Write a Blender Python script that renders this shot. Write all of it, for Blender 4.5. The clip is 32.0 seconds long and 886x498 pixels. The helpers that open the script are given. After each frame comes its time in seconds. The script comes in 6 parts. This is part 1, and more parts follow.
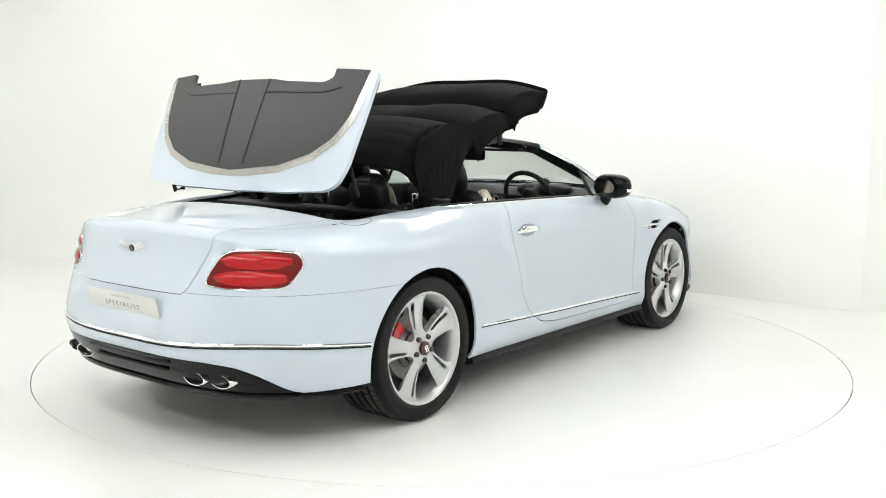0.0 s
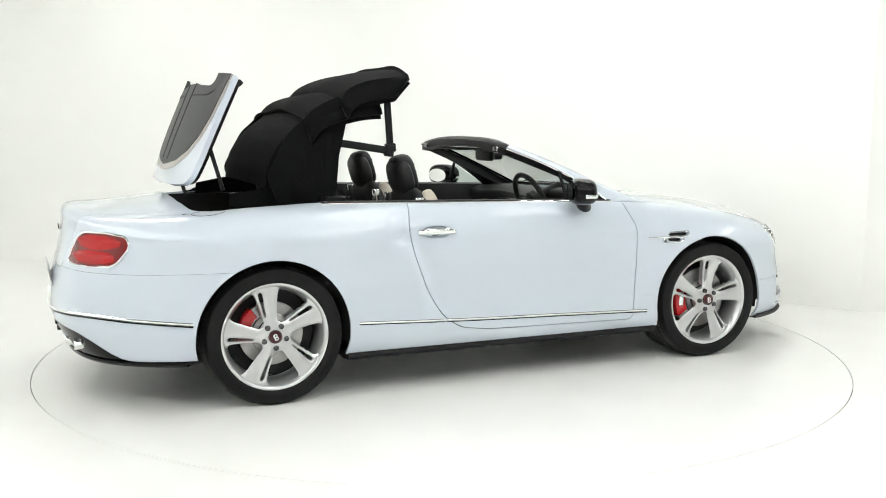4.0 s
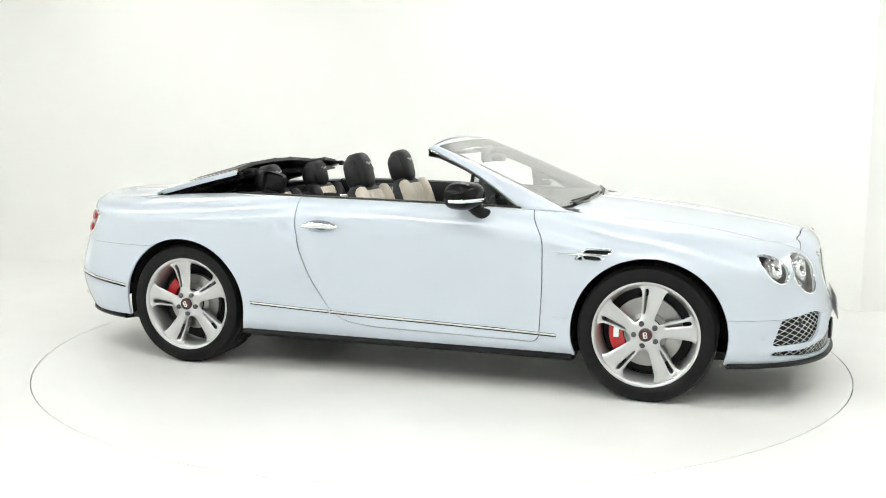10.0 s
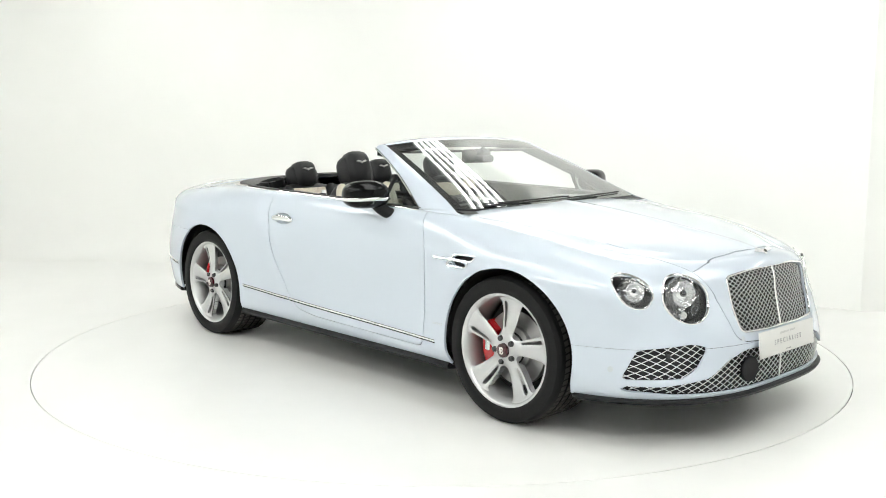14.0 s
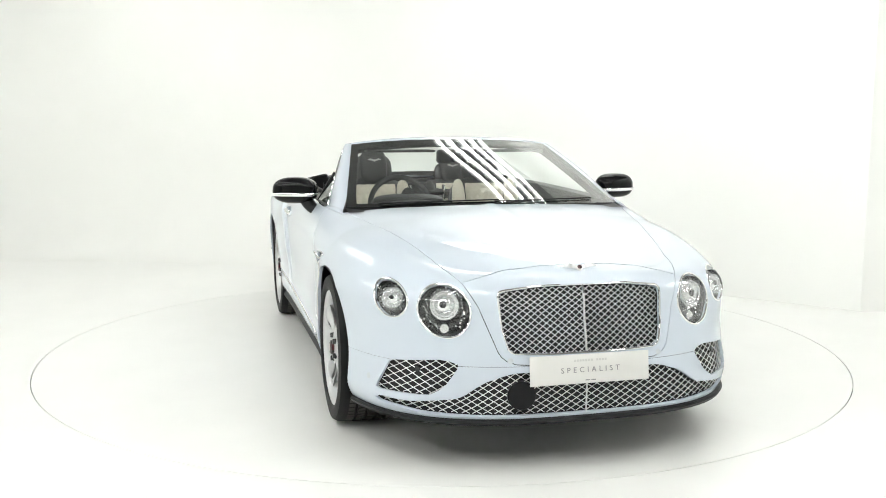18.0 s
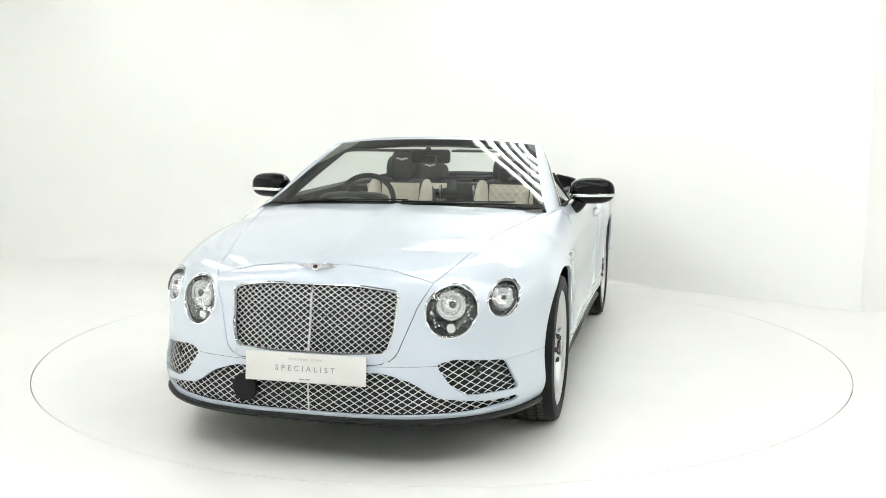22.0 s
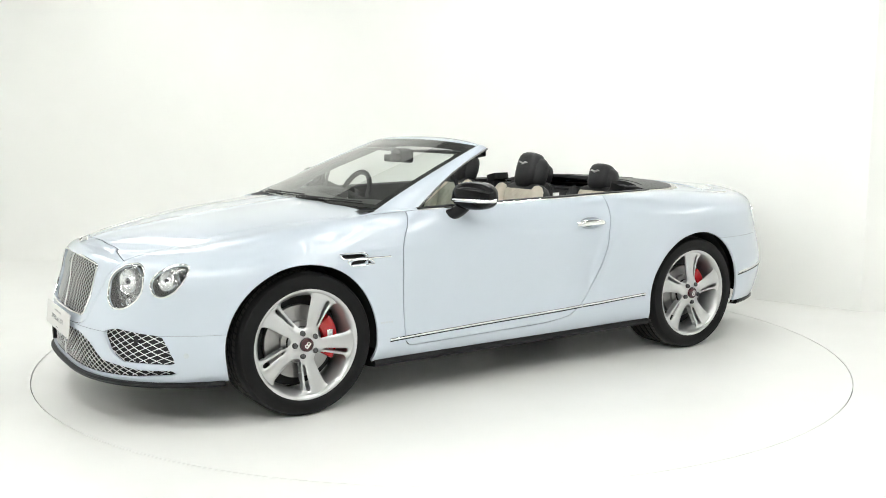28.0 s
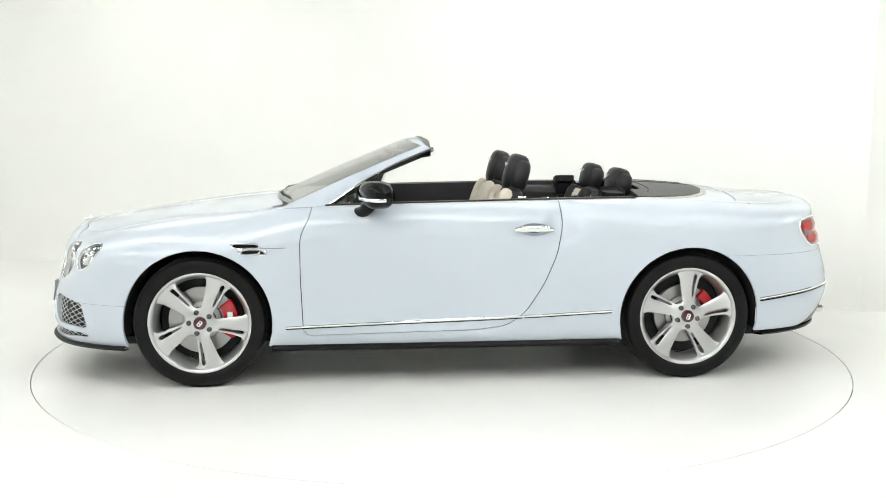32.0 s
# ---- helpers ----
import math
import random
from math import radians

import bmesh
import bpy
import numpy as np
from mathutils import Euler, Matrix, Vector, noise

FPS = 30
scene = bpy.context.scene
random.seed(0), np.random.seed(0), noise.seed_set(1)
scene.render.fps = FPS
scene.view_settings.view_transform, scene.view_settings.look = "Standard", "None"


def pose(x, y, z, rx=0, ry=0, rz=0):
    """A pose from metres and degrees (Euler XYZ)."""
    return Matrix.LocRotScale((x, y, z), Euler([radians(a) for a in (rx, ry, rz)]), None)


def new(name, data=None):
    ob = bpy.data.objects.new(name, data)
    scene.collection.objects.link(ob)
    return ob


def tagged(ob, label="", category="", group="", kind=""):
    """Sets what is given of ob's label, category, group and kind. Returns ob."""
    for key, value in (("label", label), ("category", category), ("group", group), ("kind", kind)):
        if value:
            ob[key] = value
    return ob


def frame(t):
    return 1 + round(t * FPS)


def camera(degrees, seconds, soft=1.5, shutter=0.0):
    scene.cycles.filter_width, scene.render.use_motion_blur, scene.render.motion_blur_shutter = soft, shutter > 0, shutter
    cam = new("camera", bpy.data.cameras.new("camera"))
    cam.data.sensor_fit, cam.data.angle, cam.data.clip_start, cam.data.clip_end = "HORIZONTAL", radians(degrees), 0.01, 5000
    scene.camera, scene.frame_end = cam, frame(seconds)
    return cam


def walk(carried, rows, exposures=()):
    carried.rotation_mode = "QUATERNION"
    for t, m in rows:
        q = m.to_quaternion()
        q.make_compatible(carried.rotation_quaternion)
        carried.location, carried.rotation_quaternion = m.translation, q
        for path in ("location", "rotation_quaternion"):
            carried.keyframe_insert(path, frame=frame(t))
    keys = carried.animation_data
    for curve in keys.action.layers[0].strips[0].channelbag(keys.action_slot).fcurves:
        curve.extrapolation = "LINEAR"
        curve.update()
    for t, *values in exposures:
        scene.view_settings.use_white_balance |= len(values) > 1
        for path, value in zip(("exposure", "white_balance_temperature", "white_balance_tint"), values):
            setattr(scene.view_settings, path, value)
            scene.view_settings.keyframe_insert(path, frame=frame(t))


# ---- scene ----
CAM_POSE = pose(0.0, -6.2056, 1.4554, 82.475, -0.145, -0.03)
cam = camera(49.72, 32.0, soft=0.95)
walk(cam, [(0.0, CAM_POSE), (32.0, CAM_POSE)])

# ---------------------------------------------------------------- light
world = bpy.data.worlds.new("world")
world.use_nodes = True
world.node_tree.nodes["Background"].inputs["Color"].default_value = (0.95, 1.0, 0.98, 1)
world.node_tree.nodes["Background"].inputs["Strength"].default_value = 0.0
scene.world = world
scene.view_settings.exposure = 0.0
TUBE_POWER = 13.8

# turn of the table and the car, degrees about z
TURNS = ((0.0, 51.97), (1.5, 41.28), (3.0, 30.33), (6.0, 9.59), (9.0, -10.81), (13.0, -39.22), (16.0, -60.7),
         (19.0, -82.26), (23.0, -111.07), (28.0, -146.97), (32.0, -175.21))
CAR_OFF = (0.0396, 0.0029)


# ---------------------------------------------------------------- materials
def mat(name, base, rough=0.5, metal=0.0, coat=0.0, bump=0.0, bscale=60.0, vary=0.0, vscale=4.0, spec=0.5, sheen=0.0,
        rvary=0.0, stretch=None):
    m = bpy.data.materials.new(name)
    m.use_nodes = True
    nt = m.node_tree
    b = nt.nodes["Principled BSDF"]
    b.inputs["Base Color"].default_value = (*base, 1)
    b.inputs["Roughness"].default_value = rough
    b.inputs["Metallic"].default_value = metal
    b.inputs["Coat Weight"].default_value = coat
    b.inputs["Coat Roughness"].default_value = 0.02
    b.inputs["Specular IOR Level"].default_value = spec
    b.inputs["Sheen Weight"].default_value = sheen
    if bump or vary or rvary:
        tc = nt.nodes.new("ShaderNodeTexCoord")
        src = tc.outputs["Object"]
        if stretch:
            mp = nt.nodes.new("ShaderNodeMapping")
            mp.inputs["Scale"].default_value = stretch
            nt.links.new(src, mp.inputs["Vector"])
            src = mp.outputs["Vector"]
    if bump:
        n = nt.nodes.new("ShaderNodeTexNoise")
        n.inputs["Scale"].default_value = bscale
        n.inputs["Detail"].default_value = 4
        nt.links.new(src, n.inputs["Vector"])
        bp = nt.nodes.new("ShaderNodeBump")
        bp.inputs["Strength"].default_value = bump
        bp.inputs["Distance"].default_value = 0.002
        nt.links.new(n.outputs["Fac"], bp.inputs["Height"])
        nt.links.new(bp.outputs["Normal"], b.inputs["Normal"])
    if vary or rvary:
        n = nt.nodes.new("ShaderNodeTexNoise")
        n.inputs["Scale"].default_value = vscale
        n.inputs["Detail"].default_value = 5
        nt.links.new(src, n.inputs["Vector"])
        if vary:
            r = nt.nodes.new("ShaderNodeValToRGB")
            r.color_ramp.elements[0].position, r.color_ramp.elements[1].position = 0.3, 0.7
            r.color_ramp.elements[0].color = (*[c * (1 - vary) for c in base], 1)
            r.color_ramp.elements[1].color = (*[min(1, c * (1 + vary)) for c in base], 1)
            nt.links.new(n.outputs["Fac"], r.inputs["Fac"])
            nt.links.new(r.outputs["Color"], b.inputs["Base Color"])
        if rvary:
            q = nt.nodes.new("ShaderNodeMapRange")
            q.inputs["To Min"].default_value, q.inputs["To Max"].default_value = max(0, rough - rvary), rough + rvary
            nt.links.new(n.outputs["Fac"], q.inputs["Value"])
            nt.links.new(q.outputs["Result"], b.inputs["Roughness"])
    return m


def glass(name, tint, rough=0.0):
    """A thin pane: mostly clear, with a mirror gloss by Fresnel."""
    m = bpy.data.materials.new(name)
    m.use_nodes = True
    nt = m.node_tree
    out = nt.nodes["Material Output"]
    nt.nodes.remove(nt.nodes["Principled BSDF"])
    tr, gl = nt.nodes.new("ShaderNodeBsdfTransparent"), nt.nodes.new("ShaderNodeBsdfGlossy")
    tr.inputs["Color"].default_value = (*tint, 1)
    gl.inputs["Roughness"].default_value = rough
    lw, mx = nt.nodes.new("ShaderNodeLayerWeight"), nt.nodes.new("ShaderNodeMixShader")
    pw, ad = nt.nodes.new("ShaderNodeMath"), nt.nodes.new("ShaderNodeMath")
    lw.inputs["Blend"].default_value = 0.5
    pw.operation, ad.operation = "POWER", "MULTIPLY_ADD"
    pw.inputs[1].default_value = 3.2
    ad.inputs[1].default_value, ad.inputs[2].default_value = 0.88, 0.085
    nt.links.new(lw.outputs["Facing"], pw.inputs[0])
    nt.links.new(pw.outputs["Value"], ad.inputs[0])
    nt.links.new(ad.outputs["Value"], mx.inputs["Fac"])
    nt.links.new(tr.outputs["BSDF"], mx.inputs[1])
    nt.links.new(gl.outputs["BSDF"], mx.inputs[2])
    nt.links.new(mx.outputs["Shader"], out.inputs["Surface"])
    return m


def glow(name, col, power):
    m = bpy.data.materials.new(name)
    m.use_nodes = True
    b = m.node_tree.nodes["Principled BSDF"]
    b.inputs["Emission Color"].default_value = (*col, 1)
    b.inputs["Emission Strength"].default_value = power
    return m


PAINT = mat("pearl_white_paint", (0.545, 0.600, 0.675), 0.45, coat=1.0, spec=0.3, vary=0.012, vscale=2.0)
WALL = mat("white_studio_paint", (0.865, 0.865, 0.842), 0.75, vary=0.015, vscale=1.2, bump=0.06, bscale=120)
FLOOR = mat("white_floor_paint", (0.845, 0.843, 0.823), 0.33, vary=0.02, vscale=2.5, bump=0.04, bscale=90, rvary=0.08)
CEIL = mat("grey_ceiling_paint", (0.24, 0.24, 0.236), 0.8, vary=0.05, bump=0.05)
TRAY = mat("white_tray_paint", (0.80, 0.80, 0.79), 0.45, vary=0.02)
DARK = mat("dark_gap", (0.012, 0.012, 0.013), 0.7, vary=0.2, vscale=20)
LINER = mat("wheel_liner_felt", (0.012, 0.012, 0.012), 0.9, bump=0.3, bscale=200, vary=0.3, vscale=30)
GLOSSBLACK = mat("gloss_black", (0.003, 0.003, 0.0035), 0.06, spec=0.22, rvary=0.02)
SATINBLACK = mat("satin_black_plastic", (0.008, 0.008, 0.009), 0.42, spec=0.2, bump=0.1, bscale=500, vary=0.15, vscale=10)
CHROME = mat("chrome", (0.86, 0.87, 0.87), 0.05, 1.0, rvary=0.02, vscale=8)
DARKCHROME = mat("dark_chrome", (0.30, 0.30, 0.31), 0.14, 1.0, rvary=0.03)
SILVER = mat("silver_wheel_paint", (0.56, 0.565, 0.57), 0.30, 0.8, coat=0.2, bump=0.04, bscale=700, rvary=0.04, vscale=12)
DISCIRON = mat("brake_iron", (0.36, 0.355, 0.35), 0.32, 0.9, bump=0.15, bscale=300, rvary=0.08, stretch=(8, 1, 8))
RED = mat("red_caliper_paint", (0.48, 0.008, 0.012), 0.25, coat=0.6, vary=0.08, vscale=20)
LEATHER = mat("black_leather", (0.011, 0.011, 0.0125), 0.45, spec=0.35, bump=0.35, bscale=350, vary=0.12, vscale=9)
CREAM = mat("cream_leather", (0.66, 0.60, 0.50), 0.45, bump=0.3, bscale=350, vary=0.05, vscale=9)
CLOTH = mat("black_roof_cloth", (0.005, 0.005, 0.0055), 0.9, spec=0.08, bump=0.5, bscale=700, vary=0.25, vscale=6, sheen=0.03)
CARPET = mat("dark_carpet", (0.02, 0.02, 0.021), 0.95, bump=0.5, bscale=500, vary=0.2, vscale=15)
MESHMETAL = mat("bright_mesh_metal", (0.74, 0.75, 0.75), 0.34, 1.0, rvary=0.05)
PLATE = mat("white_plate", (0.68, 0.67, 0.65), 0.3, vary=0.02, vscale=6)
PLATEINK = mat("grey_print", (0.26, 0.26, 0.27), 0.5, vary=0.05)
FAINTINK = mat("pale_print", (0.55, 0.54, 0.53), 0.5, vary=0.05)
LAMPBOWL = mat("lamp_reflector", (0.84, 0.85, 0.86), 0.14, 0.9, rvary=0.05)
LAMPDARK = mat("lamp_dark_trim", (0.10, 0.10, 0.105), 0.2, 0.6, rvary=0.05)
BADGE = mat("badge_silver", (0.80, 0.80, 0.80), 0.35, 0.6, rvary=0.05)
BADGERED = mat("badge_maroon", (0.05, 0.006, 0.01), 0.2, coat=0.5, vary=0.1)
TAILRED = mat("tail_red_lens", (0.42, 0.006, 0.008), 0.14, spec=0.3, coat=0.2, vary=0.15, vscale=7)
TAILDARK = mat("tail_dark_lens", (0.17, 0.003, 0.004), 0.10, spec=0.3, coat=0.5, vary=0.15, vscale=7)
WALNUT = mat("dark_fascia", (0.03, 0.029, 0.03), 0.2, coat=0.8, vary=0.2, vscale=12)
SCREENGLASS = glass("windscreen_glass", (0.90, 0.95, 0.925))
LENS = glass("lamp_lens", (0.96, 0.97, 0.97))
QGLASS = glass("quarter_glass", (0.55, 0.62, 0.60))
TUBE = glow("tube_glow", (0.98, 1.0, 0.968), TUBE_POWER)


def rubber():
    m = mat("tyre_rubber", (0.006, 0.006, 0.0063), 0.55, spec=0.2, bump=0.2, bscale=260, vary=0.2, vscale=12)
    return m


RUBBER = rubber()


def tread():
    """Tread rubber with slanted sipes round the tyre as relief."""
    m = bpy.data.materials.new("tyre_tread")
    m.use_nodes = True
    nt = m.node_tree
    b = nt.nodes["Principled BSDF"]
    b.inputs["Base Color"].default_value = (0.042, 0.039, 0.036, 1)
    b.inputs["Roughness"].default_value = 0.75
    tc = nt.nodes.new("ShaderNodeTexCoord")
    n = nt.nodes.new("ShaderNodeTexNoise")
    n.inputs["Scale"].default_value = 180
    bp = nt.nodes.new("ShaderNodeBump")
    bp.inputs["Strength"].default_value = 0.4
    bp.inputs["Distance"].default_value = 0.002
    nt.links.new(tc.outputs["Object"], n.inputs["Vector"])
    nt.links.new(n.outputs["Fac"], bp.inputs["Height"])
    nt.links.new(bp.outputs["Normal"], b.inputs["Normal"])
    return m


TREAD = tread()


# ---------------------------------------------------------------- mesh helpers
class Geo:
    """Vertices and faces, gathered before they become one mesh."""

    def __init__(self, v=(), f=()):
        self.v, self.f = [tuple(p) for p in v], [tuple(q) for q in f]

    def add(self, o):
        k = len(self.v)
        self.v += o.v
        self.f += [tuple(i + k for i in q) for q in o.f]
        return self

    def moved(self, m):
        return Geo([tuple(m @ Vector(p)) for p in self.v], self.f)

    def mirrored(self):
        return Geo([(x, -y, z) for x, y, z in self.v], [q[::-1] for q in self.f])

    def both(self):
        return Geo(self.v, self.f).add(self.mirrored())


def to_mesh(name, g, material, angle=35, merge=0.0):
    me = bpy.data.meshes.new(name)
    me.from_pydata(g.v, [], g.f)
    if merge:
        bm = bmesh.new()
        bm.from_mesh(me)
        bmesh.ops.remove_doubles(bm, verts=bm.verts, dist=merge)
        bm.to_mesh(me)
        bm.free()
    me.materials.append(material)
    me.polygons.foreach_set("use_smooth", [True] * len(me.polygons))
    me.update()
    me.set_sharp_from_angle(angle=radians(angle))
    return me


def part(name, g, material, parent=None, label="", m=None, angle=35, merge=0.0):
    """Links one mesh under a thing or a part."""
    me = g if isinstance(g, bpy.types.Mesh) else to_mesh(name, g, material, angle, merge)
    ob = new(name, me)
    if parent:
        ob.parent = parent
    if m is not None:
        ob.matrix_basis = m
    return tagged(ob, label)


def box(sx, sy, sz, bevel=0.0, seg=2, at=(0, 0, 0)):
    bm = bmesh.new()
    bmesh.ops.create_cube(bm, size=1.0, matrix=Matrix.Translation(at) @ Matrix.Diagonal((sx, sy, sz, 1)))
    if bevel:
        bmesh.ops.bevel(bm, geom=bm.edges[:], offset=bevel, segments=seg, profile=0.5, affect="EDGES")
    return from_bm(bm)


def from_bm(bm):
    bm.verts.index_update()
    g = Geo([v.co for v in bm.verts], [[v.index for v in f.verts] for f in bm.faces])
    bm.free()
    return g


def lathe(profile, n=48, axis="y", closed=False, a0=0.0, a1=2 * math.pi):
    """Turns (radius, height) pairs about an axis."""
    full = abs(a1 - a0) > 6.28
    g = Geo()
    cols = n if full else n + 1
    for i in range(cols):
        a = a0 + (a1 - a0) * i / n
        c, s = math.cos(a), math.sin(a)
        for r, h in profile:
            g.v.append({"y": (r * c, h, r * s), "z": (r * c, r * s, h), "x": (h, r * c, r * s)}[axis])
    k = len(profile)
    for i in range(n):
        j = (i + 1) % cols
        for q in range(k if closed else k - 1):
            p = (q + 1) % k
            g.f.append((i * k + q, j * k + q, j * k + p, i * k + p))
    return g


def tube(path, r, n=8, caps=True, close=False):
    """A round bar along a path; r may be a list."""
    g = Geo()
    P = [Vector(p) for p in path]
    N = len(P)
    up = Vector((0, 0, 1))
    for i, p in enumerate(P):
        d = (P[(i + 1) % N] - P[i - 1]) if close else (P[min(i + 1, N - 1)] - P[max(i - 1, 0)])
        d.normalize()
        s = d.cross(up)
        if s.length < 1e-3:
            s = d.cross(Vector((1, 0, 0)))
        s.normalize()
        t = s.cross(d)
        rr = r[i] if isinstance(r, (list, tuple)) else r
        for k in range(n):
            a = 2 * math.pi * k / n
            g.v.append(tuple(p + s * (rr * math.cos(a)) + t * (rr * math.sin(a))))
    for i in range(N if close else N - 1):
        j = (i + 1) % N
        for k in range(n):
            l = (k + 1) % n
            g.f.append((i * n + k, i * n + l, j * n + l, j * n + k))
    if caps and not close:
        g.f.append(tuple(range(n))[::-1])
        g.f.append(tuple((N - 1) * n + k for k in range(n)))
    return g


def prism(poly, h0, h1, axis="y", bevel=0.0, seg=2):
    """A flat outline given a thickness between h0 and h1 along an axis."""
    bm = bmesh.new()
    put = {"y": lambda a, b, h: (a, h, b), "z": lambda a, b, h: (a, b, h), "x": lambda a, b, h: (h, a, b)}[axis]
    lo = [bm.verts.new(put(a, b, h0)) for a, b in poly]
    hi = [bm.verts.new(put(a, b, h1)) for a, b in poly]
    bm.faces.new(lo)
    bm.faces.new(hi[::-1])
    for i in range(len(poly)):
        j = (i + 1) % len(poly)
        bm.faces.new((lo[i], hi[i], hi[j], lo[j]))
    bmesh.ops.recalc_face_normals(bm, faces=bm.faces[:])
    if bevel:
        edges = [e for e in bm.edges if len(e.link_faces) == 2 and e.calc_face_angle(0) > 0.6]
        bmesh.ops.bevel(bm, geom=edges, offset=bevel, segments=seg, profile=0.5, affect="EDGES")
    return from_bm(bm)


def rounded(poly, r, n=5):
    """An outline with its corners rounded."""
    out = []
    k = len(poly)
    for i in range(k):
        p0, p1, p2 = Vector(poly[i - 1]), Vector(poly[i]), Vector(poly[(i + 1) % k])
        a, b = (p0 - p1), (p2 - p1)
        rr = min(r, a.length * 0.45, b.length * 0.45)
        s, e = p1 + a.normalized() * rr, p1 + b.normalized() * rr
        for j in range(n + 1):
            t = j / n
            out.append(tuple(s * (1 - t) ** 2 + p1 * 2 * t * (1 - t) + e * t * t))
    return out


def ellipse(cx, cz, rx, rz, n=40):
    return [(cx + rx * math.cos(2 * math.pi * i / n), cz + rz * math.sin(2 * math.pi * i / n)) for i in range(n)]


def ease(x, pts):
    """A smooth curve through (x, value) pairs."""
    if x <= pts[0][0]:
        return pts[0][1]
    for i in range(len(pts) - 1):
        (x0, v0), (x1, v1) = pts[i], pts[i + 1]
        if x <= x1:
            t = (x - x0) / (x1 - x0)
            h = x1 - x0
            d0 = (v1 - pts[i - 1][1]) / (x1 - pts[i - 1][0]) if i else (v1 - v0) / h
            d1 = (pts[i + 2][1] - v0) / (pts[i + 2][0] - x0) if i + 2 < len(pts) else (v1 - v0) / h
            return (v0 * (2 * t ** 3 - 3 * t * t + 1) + d0 * h * (t ** 3 - 2 * t * t + t)
                    + v1 * (3 * t * t - 2 * t ** 3) + d1 * h * (t ** 3 - t * t))
    return pts[-1][1]


# ---------------------------------------------------------------- cutting sheets along outlines
def sdf(P, poly):
    """Signed distance of 2D points to a closed outline, negative inside."""
    P = np.asarray(P, float)
    Q = np.asarray(poly, float)
    best = np.full(len(P), 1e9)
    inside = np.zeros(len(P), bool)
    for i in range(len(Q)):
        a, b = Q[i], Q[(i + 1) % len(Q)]
        e = b - a
        w = P - a
        t = np.clip((w @ e) / max(e @ e, 1e-12), 0, 1)
        best = np.minimum(best, np.hypot(*(w - t[:, None] * e).T))
        cond = (a[1] > P[:, 1]) != (b[1] > P[:, 1])
        if abs(e[1]) > 1e-12:
            inside ^= cond & (P[:, 0] < a[0] + (P[:, 1] - a[1]) / e[1] * e[0])
    return np.where(inside, -best, best)


def cut(g, val, gap=0.0):
    """Splits a sheet where val (one number a vertex) crosses -gap and +gap: the inner and the outer piece."""
    def keep(sign, off):
        d = sign * val - off
        v, f, made, used = [], [], {}, {}

        def vert(i):
            if i not in used:
                used[i] = len(v)
                v.append(g.v[i])
            return used[i]

        def mid(i, j):
            k = (min(i, j), max(i, j))
            if k not in made:
                t = d[k[0]] / (d[k[0]] - d[k[1]])
                a, b = g.v[k[0]], g.v[k[1]]
                made[k] = len(v)
                v.append(tuple(a[c] + (b[c] - a[c]) * t for c in range(3)))
            return made[k]
        for q in g.f:
            ins = [d[i] < 0 for i in q]
            if all(ins):
                f.append(tuple(vert(i) for i in q))
            elif any(ins):
                out = []
                for a in range(len(q)):
                    i, j = q[a], q[(a + 1) % len(q)]
                    if d[i] < 0:
                        out.append(vert(i))
                    if (d[i] < 0) != (d[j] < 0):
                        out.append(mid(i, j))
                if len(out) > 2:
                    f.append(tuple(out))
        return Geo(v, f)
    return keep(1, -gap), keep(-1, -gap)


def cut_by(g, plane, poly, gap=0.0, where=None):
    """Cuts a sheet by an outline seen along an axis: plane is 'xz', 'yz' or 'xy'; where limits it to a region."""
    A = np.asarray(g.v, float)
    if not len(A):
        return Geo(), Geo()
    c = ["xyz".index(k) for k in plane]
    val = sdf(A[:, c], poly)
    if where is not None:
        val = np.where([where(p) for p in g.v], val, 9.0)
    return cut(g, val, gap)


def flanged(g, depth, both=True):
    """The sheet with its open edges turned inward by depth, so that it has thickness."""
    A = np.asarray(g.v, float)
    nrm = np.zeros_like(A)
    edges = {}
    for q in g.f:
        n = np.cross(A[q[2]] - A[q[0]], A[q[-1]] - A[q[1]])
        for i in q:
            nrm[i] += n
        for a in range(len(q)):
            e = (q[a], q[(a + 1) % len(q)])
            if (e[1], e[0]) in edges:
                edges.pop((e[1], e[0]))
            else:
                edges[e] = 1
    nrm /= np.maximum(np.linalg.norm(nrm, axis=1), 1e-12)[:, None]
    out = Geo(g.v, g.f)
    got = {}

    def pair(i):
        if i not in got:
            got[i] = len(out.v)
            out.v.append(tuple(A[i]))
            out.v.append(tuple(A[i] - nrm[i] * depth))
        return got[i]
    for i, j in edges:
        if both and abs(A[i][1]) < 1e-4 and abs(A[j][1]) < 1e-4:
            continue
        a, b = pair(i), pair(j)
        out.f.append((b, a, a + 1, b + 1))
    return out


def weld(*sheets):
    """Sheets that share an edge, sewn into one."""
    out, at = Geo(), {}
    for g in sheets:
        k = []
        for p in g.v:
            key = tuple(round(c * 4000) for c in p)
            if key not in at:
                at[key] = len(out.v)
                out.v.append(p)
            k.append(at[key])
        for q in g.f:
            r = [k[i] for i in q]
            r = [i for a, i in enumerate(r) if i != r[a - 1]]
            if len(r) > 2:
                out.f.append(tuple(r))
    return out


# ---------------------------------------------------------------- the studio
TABLE_R = 2.508
ROOM_H = 4.2


